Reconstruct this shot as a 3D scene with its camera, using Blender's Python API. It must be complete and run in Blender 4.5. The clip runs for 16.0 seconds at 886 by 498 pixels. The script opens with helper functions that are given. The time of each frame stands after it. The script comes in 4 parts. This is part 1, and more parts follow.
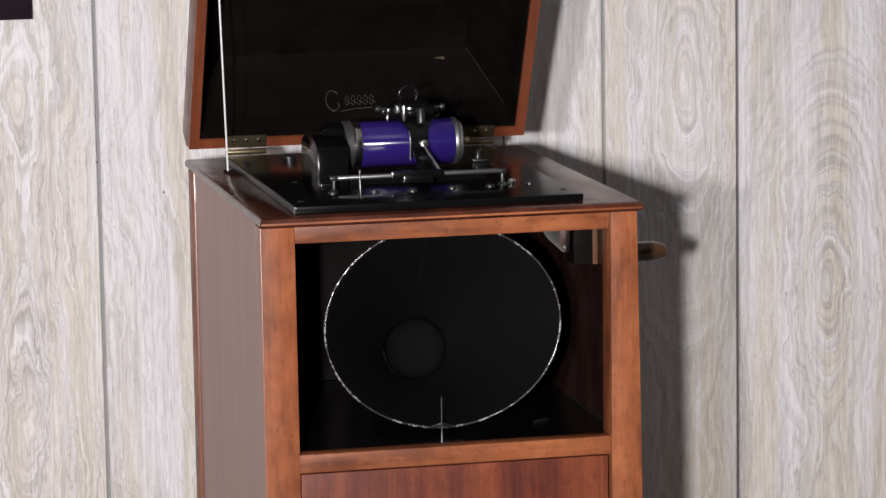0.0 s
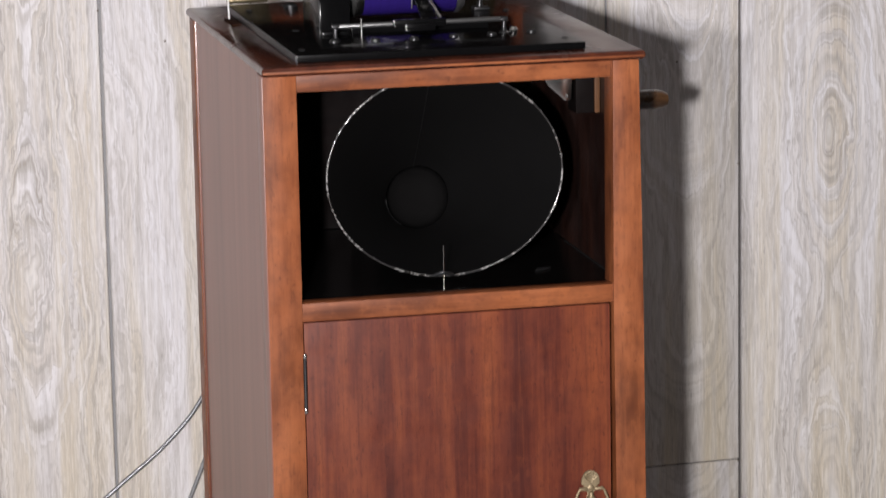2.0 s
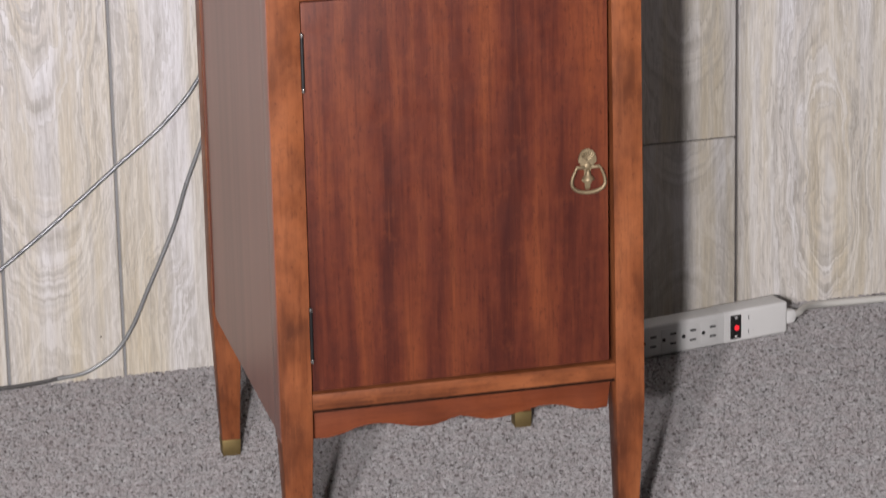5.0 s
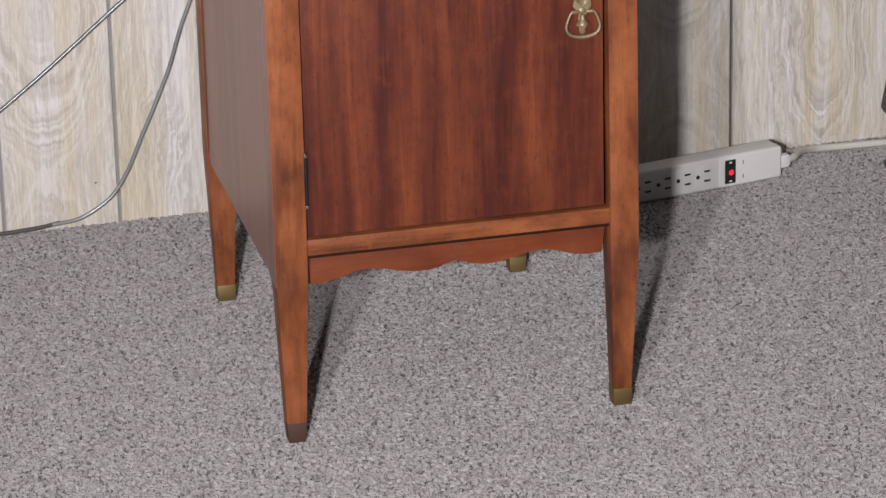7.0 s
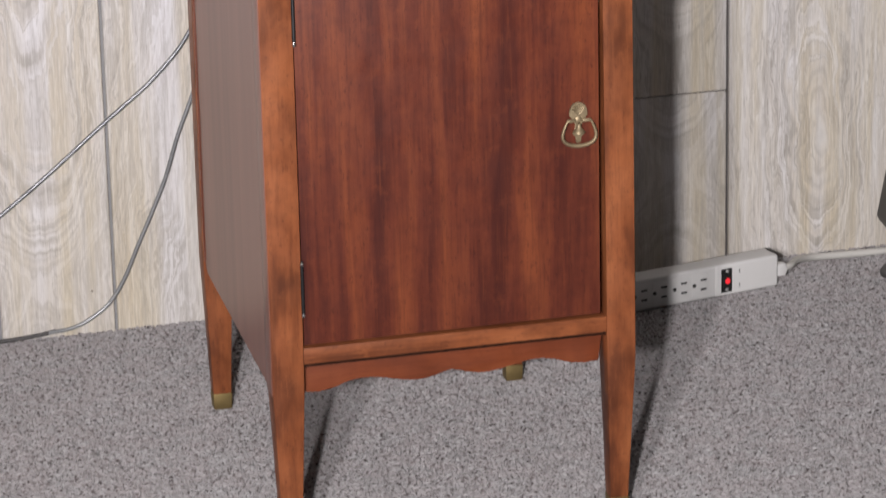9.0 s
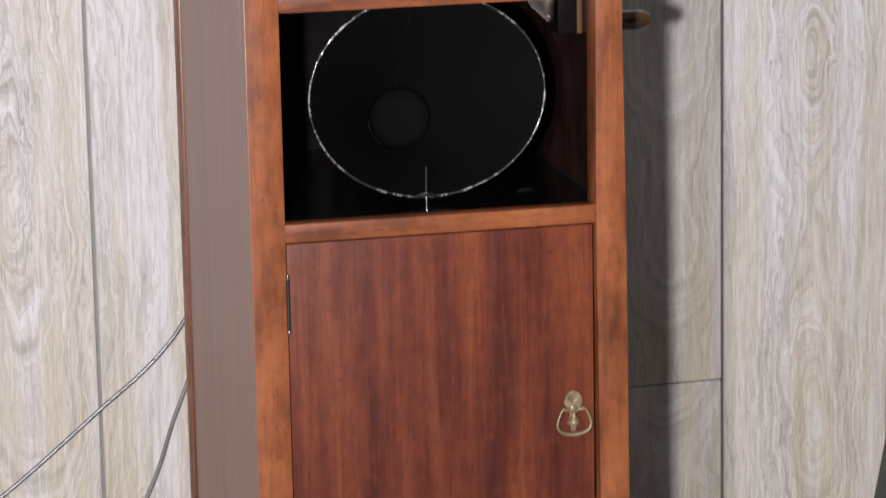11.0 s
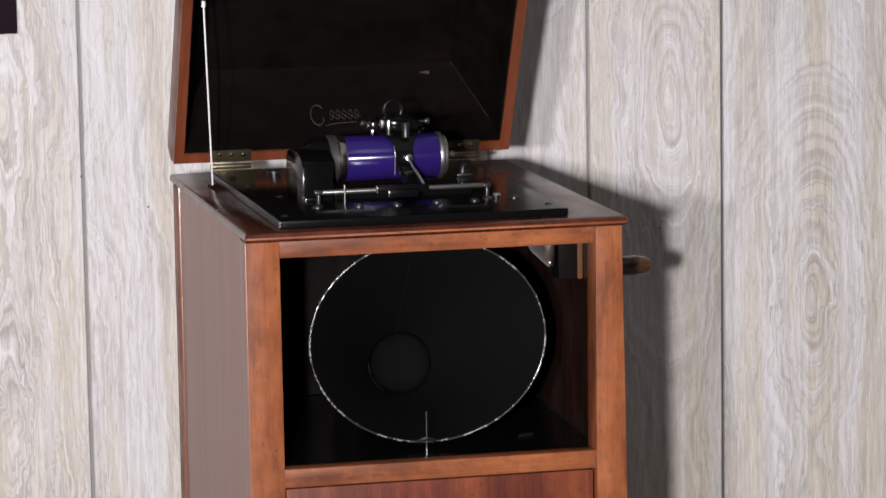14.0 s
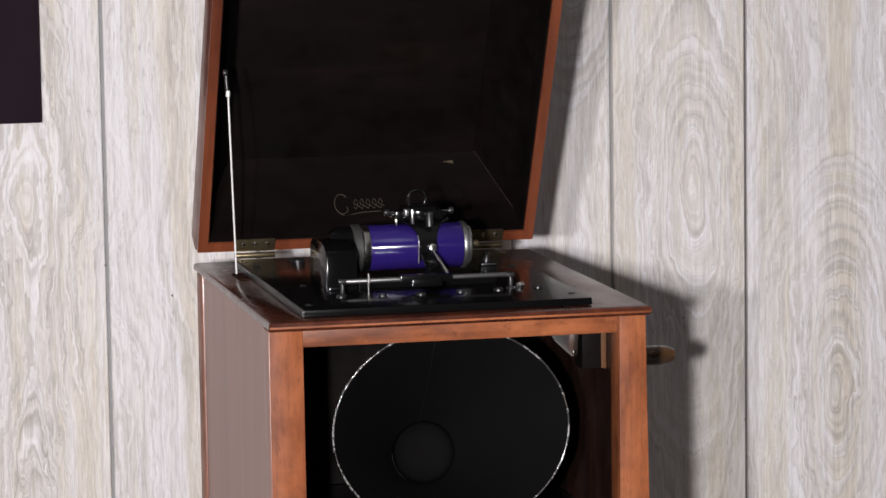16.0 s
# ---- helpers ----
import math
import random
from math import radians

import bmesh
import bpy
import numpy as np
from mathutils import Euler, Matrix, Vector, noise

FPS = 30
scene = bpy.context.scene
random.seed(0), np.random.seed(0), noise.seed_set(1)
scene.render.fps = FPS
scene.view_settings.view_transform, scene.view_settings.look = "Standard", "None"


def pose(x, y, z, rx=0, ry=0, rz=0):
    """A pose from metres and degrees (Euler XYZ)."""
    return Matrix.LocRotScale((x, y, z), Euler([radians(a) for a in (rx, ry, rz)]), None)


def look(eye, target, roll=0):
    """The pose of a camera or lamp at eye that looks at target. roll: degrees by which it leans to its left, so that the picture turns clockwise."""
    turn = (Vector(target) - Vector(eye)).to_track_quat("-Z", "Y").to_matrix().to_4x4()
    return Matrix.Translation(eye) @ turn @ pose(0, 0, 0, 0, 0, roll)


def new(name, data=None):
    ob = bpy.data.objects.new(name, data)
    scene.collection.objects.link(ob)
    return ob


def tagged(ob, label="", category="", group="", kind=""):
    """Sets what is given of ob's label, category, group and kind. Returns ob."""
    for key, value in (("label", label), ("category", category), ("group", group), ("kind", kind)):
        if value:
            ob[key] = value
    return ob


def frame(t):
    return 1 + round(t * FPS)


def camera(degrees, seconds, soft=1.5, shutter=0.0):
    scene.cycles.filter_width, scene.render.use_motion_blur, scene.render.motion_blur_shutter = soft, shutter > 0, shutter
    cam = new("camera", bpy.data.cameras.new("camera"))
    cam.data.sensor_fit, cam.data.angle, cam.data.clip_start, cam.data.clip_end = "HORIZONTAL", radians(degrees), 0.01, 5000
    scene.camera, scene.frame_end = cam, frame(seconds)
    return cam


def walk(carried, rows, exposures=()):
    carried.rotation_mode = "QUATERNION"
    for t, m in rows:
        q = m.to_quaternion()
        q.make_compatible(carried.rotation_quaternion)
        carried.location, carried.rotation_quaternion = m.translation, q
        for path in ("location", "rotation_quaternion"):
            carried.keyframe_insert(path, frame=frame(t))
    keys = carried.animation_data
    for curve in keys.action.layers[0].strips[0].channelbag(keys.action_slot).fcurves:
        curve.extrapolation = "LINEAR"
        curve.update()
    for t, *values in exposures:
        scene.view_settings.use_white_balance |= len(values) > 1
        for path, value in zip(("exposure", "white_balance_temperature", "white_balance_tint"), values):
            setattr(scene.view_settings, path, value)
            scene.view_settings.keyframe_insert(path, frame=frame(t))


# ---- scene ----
# ---- camera ----
LENS = 15.03
EYE_AT = (-0.7694, -3.3733, 1.4324)
cam = camera(LENS, 16.0, soft=1.5, shutter=0.5)
# seconds, yaw, pitch, roll: a camera on a tripod that tilts down and up again
TURNS = [
    (0, -12.661, -8.735, -0.932),
    (0.5, -12.693, -8.930, -0.939),
    (1, -12.642, -9.261, -0.952),
    (1.5, -12.615, -10.401, -0.994),
    (2, -12.583, -11.317, -1.028),
    (2.5, -12.556, -12.283, -1.063),
    (3, -12.528, -13.157, -1.096),
    (3.5, -12.532, -14.029, -1.128),
    (4, -12.573, -14.866, -1.159),
    (4.5, -12.551, -15.791, -1.193),
    (5, -12.525, -16.790, -1.230),
    (5.2, -12.525, -17.185, -1.245),
    (5.8, -12.537, -18.303, -1.286),
    (6.4, -12.549, -19.123, -1.316),
    (6.9, -12.559, -19.434, -1.328),
    (7.3, -12.567, -19.354, -1.325),
    (7.5, -12.559, -19.209, -1.319),
    (8, -12.567, -18.853, -1.306),
    (8.2, -12.567, -18.718, -1.301),
    (8.7, -12.629, -18.123, -1.279),
    (9.2, -12.691, -17.151, -1.243),
    (9.75, -12.759, -15.813, -1.194),
    (10.3, -12.828, -14.372, -1.141),
    (10.5, -12.828, -13.813, -1.120),
    (11, -12.861, -12.669, -1.078),
    (11.5, -12.889, -11.653, -1.040),
    (12, -12.903, -10.739, -1.006),
    (12.5, -12.956, -9.843, -0.973),
    (13, -12.925, -9.320, -0.954),
    (13.5, -12.931, -8.867, -0.937),
    (14, -12.926, -8.494, -0.923),
    (14.5, -12.881, -8.008, -0.905),
    (15, -12.894, -7.577, -0.889),
    (15.5, -12.771, -7.217, -0.876),
    (16, -12.542, -6.964, -0.867),
]
walk(cam, [(t, pose(*EYE_AT, 90 + p, 0, y) @ pose(0, 0, 0, 0, 0, r)) for t, y, p, r in TURNS])

# ---- light ----
scene.view_settings.exposure = 0.0
world = bpy.data.worlds.new("room_air")
scene.world = world
world.use_nodes = True
world.node_tree.nodes["Background"].inputs[0].default_value = (0.05, 0.05, 0.05, 1)
world.node_tree.nodes["Background"].inputs[1].default_value = 0.1


def area_lamp(name, eye, target, size, watts, colour, spread=180):
    data = bpy.data.lights.new(name, "AREA")
    data.shape, data.size, data.energy, data.color = "DISK", size, watts, colour
    data.spread = radians(spread)
    ob = new(name, data)
    ob.matrix_world = look(eye, target)
    return ob


area_lamp("standing_lamp_light", (-1.05, -3.44, 1.41), (0.20, 0.5, 0.86), 0.09, 42.5, (1.0, 0.957, 0.968), 100)
area_lamp("second_lamp_light", (-1.37, -3.44, 1.41), (0.20, 0.5, 0.86), 0.10, 23.2, (1.0, 0.957, 0.968), 100)
# soft overhead fill, added to lift the shadows; no fixture is known there
area_lamp("unseen_fill_light", (-0.3, -1.5, 2.34), (-0.3, -1.4, 0), 1.1, 4.2, (0.94, 0.98, 1.0))

# ---- materials ----


class Mat:
    """A node material, written node by node."""

    def __init__(self, name, rough=0.5, metal=0.0, coat=0.0, spec=0.5):
        self.m = bpy.data.materials.new(name)
        self.m.use_nodes = True
        self.t = self.m.node_tree
        self.b = self.t.nodes["Principled BSDF"]
        self.set(self.b, {"Roughness": rough, "Metallic": metal, "Coat Weight": coat, "Coat Roughness": 0.12, "Specular IOR Level": spec})

    def set(self, node, values):
        for k, v in values.items():
            if isinstance(v, bpy.types.NodeSocket):
                self.t.links.new(v, node.inputs[k])
            else:
                node.inputs[k].default_value = v

    def node(self, kind, values=None, **attrs):
        n = self.t.nodes.new("ShaderNode" + kind)
        for k, v in attrs.items():
            setattr(n, k, v)
        self.set(n, values or {})
        return n

    def math(self, op, a, b=0.0):
        return self.node("Math", {0: a, 1: b}, operation=op).outputs[0]

    def place(self):
        return self.node("TexCoord").outputs["Object"]

    def rand(self):
        return self.node("ObjectInfo").outputs["Random"]

    def island(self):
        return self.node("NewGeometry").outputs["Random Per Island"]

    def stretch(self, scale, shift=None):
        v = self.node("VectorMath", {0: self.place(), 1: scale}, operation="MULTIPLY").outputs[0]
        if shift is not None:
            s = self.node("CombineXYZ", {0: shift, 1: shift, 2: shift}).outputs[0]
            v = self.node("VectorMath", {0: v, 1: s}, operation="ADD").outputs[0]
        return v

    def noise(self, vector, scale=1.0, detail=3.0, rough=0.55, warp=0.0):
        return self.node("TexNoise", {"Vector": vector, "Scale": scale, "Detail": detail, "Roughness": rough, "Distortion": warp}).outputs["Fac"]

    def ramp(self, fac, stops):
        r = self.node("ValToRGB", {"Fac": fac})
        e = r.color_ramp.elements
        while len(e) < len(stops):
            e.new(0.5)
        for el, (at, c) in zip(e, stops):
            el.position, el.color = at, (*c, 1)
        return r.outputs[0]

    def fit(self, v, a, b, c=0.0, d=1.0):
        return self.node("MapRange", {0: v, 1: a, 2: b, 3: c, 4: d}).outputs[0]

    def mix(self, fac, a, b, how="MIX"):
        n = self.node("Mix", data_type="RGBA", blend_type=how)
        for i, v in ((0, fac), (6, a), (7, b)):
            if isinstance(v, tuple):
                v = (*v, 1)
            self.set(n, {i: v})
        return n.outputs[2]

    def done(self, colour=None, bump=None, strength=0.2, depth=0.001, rough=None):
        if colour is not None:
            self.set(self.b, {"Base Color": (*colour, 1) if isinstance(colour, tuple) else colour})
        if rough is not None:
            self.set(self.b, {"Roughness": rough})
        if bump is not None:
            n = self.node("Bump", {"Height": bump, "Strength": strength, "Distance": depth})
            self.set(self.b, {"Normal": n.outputs[0]})
        return self.m


def panel_wood():
    """Whitewashed plank panelling: flat-sawn rings round a wandering heart."""
    m = Mat("whitewashed_panel", rough=0.5, spec=0.35)
    xyz = m.node("SeparateXYZ", {0: m.place()})
    x, z = xyz.outputs[0], xyz.outputs[2]
    shift = m.math("MULTIPLY", m.rand(), 97.0)
    def own(key):
        return m.node("Attribute", attribute_type="OBJECT", attribute_name=key).outputs["Fac"]

    def near(key):
        return m.math("TANH", m.math("MULTIPLY", m.math("SUBTRACT", z, own(key)), 2.7))

    along = m.node("CombineXYZ", {0: shift, 1: 0.0, 2: m.math("MULTIPLY", z, 2.6)}).outputs[0]
    swing = m.fit(m.noise(along, 1.0, 1.5, 0.4), 0.3, 0.7, 0.55, 1.5)
    heart = m.math("MULTIPLY", m.math("MULTIPLY", m.math("MULTIPLY", near("heart_low"), near("heart_high")), 0.11), swing)
    side = m.math("MULTIPLY", m.math("SUBTRACT", m.noise(along, 0.6, 1.0), 0.5), 0.05)
    wob = m.math("MULTIPLY", m.math("SUBTRACT", m.noise(m.stretch((15, 15, 6.5), shift), 1.0, 4), 0.5), 0.066)
    flame = m.math("MULTIPLY", m.math("SUBTRACT", m.noise(m.stretch((60, 60, 15), shift), 1.0, 3, 0.6), 0.5), 0.020)
    dx = m.math("ADD", m.math("ADD", m.math("SUBTRACT", m.math("ADD", x, side), own("heart_side")), wob), flame)
    dist = m.math("SQRT", m.math("ADD", m.math("MULTIPLY", dx, dx), m.math("MULTIPLY", heart, heart)))
    lean = m.math("MULTIPLY", m.math("SUBTRACT", m.noise(along, 0.45, 1.0), 0.5), 0.10)
    jag = m.noise(m.stretch((75, 75, 15), shift), 1.0, 4, 0.62)
    reach = m.math("ADD", dist, lean)

    def bands(count, ragged, detail, lo, hi):
        u = m.math("ADD", m.math("MULTIPLY", reach, count), m.math("MULTIPLY", jag, ragged))
        v = m.node("CombineXYZ", {0: u, 1: shift, 2: m.math("MULTIPLY", z, 1.6)}).outputs[0]
        return m.fit(m.noise(v, 1.0, detail, 0.6), lo, hi)

    broad = bands(128.0, 0.9, 2.5, 0.37, 0.63)
    narrow = bands(235.0, 1.4, 1.5, 0.44, 0.62)
    hair = bands(520.0, 3.2, 2, 0.46, 0.66)
    soft = m.noise(m.stretch((26, 26, 1.0), shift), 1.0, 3, 0.55)
    patch = m.fit(m.noise(m.stretch((24, 24, 5), shift), 1.0, 3), 0.36, 0.58, 0.35, 1.0)
    close = m.fit(dist, 0.02, 0.10, 1.0, 0.38)
    base = m.ramp(soft, [(0.30, (0.55, 0.495, 0.425)), (0.42, (0.62, 0.577, 0.515)), (0.53, (0.65, 0.632, 0.640)), (0.70, (0.72, 0.712, 0.748))])
    col = m.mix(m.math("MULTIPLY", m.math("SUBTRACT", 1.0, broad), m.math("MULTIPLY", close, 0.55)), base, (0.60, 0.535, 0.445))
    pale = m.fit(broad, 0.62, 0.80)
    col = m.mix(m.math("MULTIPLY", pale, m.math("MULTIPLY", close, 0.55)), col, (0.77, 0.755, 0.775))
    rim = m.math("MULTIPLY", m.fit(broad, 0.50, 0.60), m.fit(broad, 0.70, 0.61))
    col = m.mix(m.math("MULTIPLY", rim, m.math("MULTIPLY", m.math("MULTIPLY", close, patch), 0.78)), col, (0.29, 0.265, 0.24))
    col = m.mix(m.math("MULTIPLY", m.math("POWER", narrow, 1.4), m.math("MULTIPLY", m.math("MULTIPLY", m.fit(dist, 0.02, 0.10, 1.0, 0.6), patch), 0.74)), col, (0.35, 0.325, 0.295))
    col = m.mix(m.math("MULTIPLY", hair, m.math("MULTIPLY", patch, 0.30)), col, (0.37, 0.34, 0.315))
    streak = m.noise(m.stretch((130, 130, 6.0), shift), 1.0, 4, 0.65)
    fibre = m.noise(m.stretch((430, 430, 24), shift), 1.0, 3, 0.75)
    pore = m.noise(m.stretch((330, 330, 46), m.math("ADD", shift, 7.0)), 1.0, 2, 0.6)
    col = m.mix(m.math("MULTIPLY", m.fit(streak, 0.53, 0.68), 0.50), col, (0.43, 0.41, 0.40))
    col = m.mix(m.math("MULTIPLY", m.fit(streak, 0.47, 0.30), 0.45), col, (0.80, 0.795, 0.81))
    col = m.mix(m.math("MULTIPLY", m.fit(fibre, 0.5, 0.70), 0.40), col, (0.84, 0.835, 0.845))
    col = m.mix(m.math("MULTIPLY", m.fit(fibre, 0.48, 0.28), 0.40), col, (0.36, 0.33, 0.305))
    col = m.mix(m.math("MULTIPLY", m.fit(pore, 0.60, 0.72), m.math("MULTIPLY", patch, 0.62)), col, (0.33, 0.305, 0.29))
    aged = m.math("MULTIPLY", m.fit(z, 0.60, 0.05), m.fit(soft, 0.65, 0.35, 0.45, 1.0))
    col = m.mix(m.math("MULTIPLY", aged, 0.85), col, (1.0, 0.94, 0.79), "MULTIPLY")
    nest = m.math("MULTIPLY", m.fit(dist, 0.038, 0.012), m.fit(m.math("SINE", m.math("ADD", m.math("MULTIPLY", dist, 1050.0), m.math("MULTIPLY", jag, 3.0))), -0.1, 0.9))
    col = m.mix(m.math("MULTIPLY", m.math("MULTIPLY", nest, patch), 0.60), col, (0.36, 0.325, 0.28))
    knot = m.fit(dist, 0.002, 0.010, 1.0, 0.0)
    col = m.mix(m.math("MULTIPLY", knot, 0.5), col, (0.74, 0.72, 0.69))
    col = m.mix(1.0, col, (0.955, 0.957, 0.968), "MULTIPLY")
    return m.done(col, fibre, 0.25, 0.0006, m.fit(streak, 0.3, 0.7, 0.42, 0.6))


def stained_wood(name, dark, mid, light, across, along, rough, coat, mottled=0.0, spec=0.5, bump=0.10, even=False):
    """Stained cabinet wood; across and along give the grain's fineness by axis."""
    m = Mat(name, rough=rough, coat=coat, spec=spec)
    shift = m.math("MULTIPLY", m.rand(), 41.0)
    broad = m.noise(m.stretch(across, shift), 1.0, 3, 0.55, 0.3)
    fine = m.noise(m.stretch(along, shift), 1.0, 4, 0.65)
    col = m.ramp(broad, [(0.30, dark), (0.50, mid), (0.68, light)])
    col = m.mix(m.math("MULTIPLY", m.fit(fine, 0.5, 0.8), 0.55), col, dark)
    col = m.mix(m.math("MULTIPLY", m.fit(fine, 0.46, 0.25), 0.35), col, light)
    if mottled:
        cloud = m.noise(m.stretch((52, 52, 38), shift), 1.0, 5, 0.68)
        col = m.mix(m.math("MULTIPLY", m.fit(cloud, 0.48, 0.70), mottled), col, dark)
        col = m.mix(m.math("MULTIPLY", m.fit(cloud, 0.46, 0.32), mottled * 0.8), col, light)
        speck = m.noise(m.stretch(tuple(max(v * 0.9, 60.0) for v in along), shift), 1.0, 2, 0.8)
        col = m.mix(m.math("MULTIPLY", m.fit(speck, 0.58, 0.72), mottled * 1.2), col, dark)
        chip = m.noise(m.stretch((190, 190, 130), shift), 1.0, 1)
        col = m.mix(m.math("MULTIPLY", m.fit(chip, 0.69, 0.75), mottled * 1.2), col, dark)
    if even:
        return m.done(col)
    wear = m.noise(m.place(), 30.0, 3)
    return m.done(col, fine, bump, 0.0004, m.fit(wear, 0.3, 0.7, rough * 0.8, rough * 1.25))


def plain(name, colour, rough=0.5, metal=0.0, coat=0.0, vary=0.15, scale=60.0, spec=0.5, bump=0.08):
    m = Mat(name, rough, metal, coat, spec)
    n = m.noise(m.place(), scale, 4, 0.6)
    big = m.noise(m.place(), scale * 0.12, 2)
    lo = tuple(c * (1 - vary) for c in colour)
    hi = tuple(min(1.0, c * (1 + vary)) for c in colour)
    col = m.mix(m.math("MULTIPLY", m.math("ADD", n, big), 0.5), lo, hi)
    return m.done(col, n, bump, 0.0005, m.fit(big, 0.3, 0.7, rough * 0.85, min(1.0, rough * 1.2)))


def worn_nickel(name, worn=0.55):
    """Nickel plate, with black paint or tarnish where it has gone."""
    m = Mat(name, 0.22, 1.0)
    n = m.noise(m.place(), 62.0, 3, 0.6)
    gone = m.fit(n, worn - 0.03, worn + 0.05)
    m.set(m.b, {"Metallic": m.math("SUBTRACT", 1.0, gone)})
    return m.done(m.mix(gone, (0.72, 0.71, 0.69), (0.012, 0.011, 0.011)), n, 0.2, 0.0004, m.fit(gone, 0.0, 1.0, 0.16, 0.5))


def carpet_pile_material():
    m = Mat("carpet_pile", 0.95, spec=0.1)
    col = m.ramp(m.island(), [(0.0, (0.25, 0.235, 0.232)), (0.10, (0.335, 0.322, 0.322)), (0.6, (0.365, 0.353, 0.356)), (0.88, (0.40, 0.388, 0.392)), (1.0, (0.45, 0.438, 0.442))])
    fleck = m.noise(m.place(), 160.0, 1.0, 0.5)
    col = m.mix(m.math("MULTIPLY", m.fit(fleck, 0.61, 0.65), 0.88), col, (0.070, 0.056, 0.055))
    col = m.mix(m.math("MULTIPLY", m.fit(fleck, 0.42, 0.34), 0.36), col, (0.53, 0.522, 0.527))
    tint = m.fit(m.noise(m.place(), 26.0, 3), 0.36, 0.60)
    col = m.mix(m.math("MULTIPLY", tint, 0.30), col, (0.385, 0.335, 0.334), "MIX")
    return m.done(col)


PANEL = panel_wood()
NAIL = plain("brown_nail_paint", (0.15, 0.125, 0.10), 0.6)
GROOVE = plain("groove_shadow_paint", (0.24, 0.24, 0.245), 0.8)
STILE = stained_wood("honey_birch", (0.088, 0.027, 0.0125), (0.213, 0.066, 0.0255), (0.298, 0.100, 0.039), (26, 26, 9), (240, 240, 14), 0.42, 0.0, 0.34, spec=0.2)
RAIL = stained_wood("honey_birch_rail", (0.088, 0.027, 0.0125), (0.213, 0.066, 0.0255), (0.298, 0.100, 0.039), (7, 26, 30), (12, 240, 260), 0.42, 0.0, 0.42, spec=0.2)
APRON = stained_wood("red_apron_wood", (0.090, 0.022, 0.009), (0.150, 0.037, 0.0145), (0.185, 0.048, 0.018), (9, 26, 30), (14, 210, 230), 0.5, 0.0, 0.25, spec=0.2)
DOOR = stained_wood("ribbon_mahogany", (0.042, 0.0122, 0.0108), (0.108, 0.0275, 0.0165), (0.182, 0.050, 0.0222), (30, 30, 2.6), (300, 300, 12), 0.42, 0.0, mottled=0.34, spec=0.13)
SIDE = stained_wood("mahogany_side", (0.190, 0.075, 0.053), (0.232, 0.094, 0.067), (0.262, 0.108, 0.078), (30, 30, 1.5), (200, 200, 6), 0.33, 0.0, spec=0.40, bump=0.0, even=True)
TOP = stained_wood("dark_mahogany_top", (0.028, 0.008, 0.0048), (0.052, 0.0145, 0.008), (0.080, 0.022, 0.0105), (40, 5, 40), (220, 14, 220), 0.22, 0.0, spec=0.45)
LID_EDGE = stained_wood("red_lid_wood", (0.070, 0.017, 0.008), (0.140, 0.036, 0.0145), (0.18, 0.049, 0.019), (20, 20, 4), (180, 180, 10), 0.38, 0.2, 0.12)
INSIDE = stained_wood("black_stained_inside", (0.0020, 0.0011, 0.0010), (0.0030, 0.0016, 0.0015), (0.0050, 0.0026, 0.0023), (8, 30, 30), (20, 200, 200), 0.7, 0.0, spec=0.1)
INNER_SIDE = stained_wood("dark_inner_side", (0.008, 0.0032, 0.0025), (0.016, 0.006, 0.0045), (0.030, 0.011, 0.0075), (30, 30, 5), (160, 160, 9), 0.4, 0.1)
SHELF = plain("black_lacquer", (0.0045, 0.0040, 0.0040), 0.2, coat=0.2, vary=0.3)
HORN = plain("black_japanned_horn", (0.0058, 0.0056, 0.0057), 0.45, vary=0.3, scale=25, spec=0.18)
NECK = plain("sooty_black_neck", (0.0046, 0.0044, 0.0044), 0.95, vary=0.5, scale=40, spec=0.0)
BLACK = plain("black_enamel", (0.003, 0.003, 0.0032), 0.14, spec=0.35, vary=0.3, scale=80, bump=0.03)
IRON = plain("dark_cast_iron", (0.05, 0.05, 0.052), 0.35, metal=0.8, vary=0.3)
NICKEL = plain("nickel", (0.70, 0.69, 0.67), 0.2, metal=1.0, vary=0.12)
DULL = plain("dull_grey_metal", (0.21, 0.21, 0.21), 0.35, metal=0.9, vary=0.25)
STAY = plain("bright_plated_wire", (0.80, 0.79, 0.77), 0.42, metal=0.35, vary=0.06)
RIM = worn_nickel("worn_nickel_rim", 0.46)
BRASS = plain("aged_brass", (0.26, 0.20, 0.12), 0.48, metal=0.6, vary=0.6, scale=240, bump=0.5)
FERRULE = plain("brass_ferrule", (0.24, 0.175, 0.075), 0.5, metal=0.8, vary=0.3, scale=120)
HINGE = plain("tarnished_brass_hinge", (0.20, 0.165, 0.10), 0.35, metal=0.9, vary=0.35, scale=120)
TIP = plain("scuffed_leg_tip", (0.06, 0.03, 0.02), 0.6, vary=0.5)
blue = Mat("blue_celluloid", 0.17, spec=0.5)
blue.set(blue.b, {"Anisotropic": 0.92, "Anisotropic Rotation": 0.25, "Tangent": blue.node("Tangent", direction_type="RADIAL", axis="X").outputs[0]})
BLUE = blue.done(blue.mix(blue.noise(blue.stretch((900, 20, 20)), 1.0, 2), (0.012, 0.0060, 0.068), (0.019, 0.0097, 0.106)))
MARK = plain("rubbed_gold_leaf", (0.030, 0.022, 0.013), 0.65, metal=0.2, vary=0.5, scale=300)
BEDPLATE = plain("dulled_black_enamel", (0.003, 0.003, 0.0032), 0.17, spec=0.17, vary=0.3, scale=80, bump=0.04)
CASING = plain("black_crackle_enamel", (0.003, 0.003, 0.0032), 0.13, spec=0.06, vary=0.3, scale=80, bump=0.05)
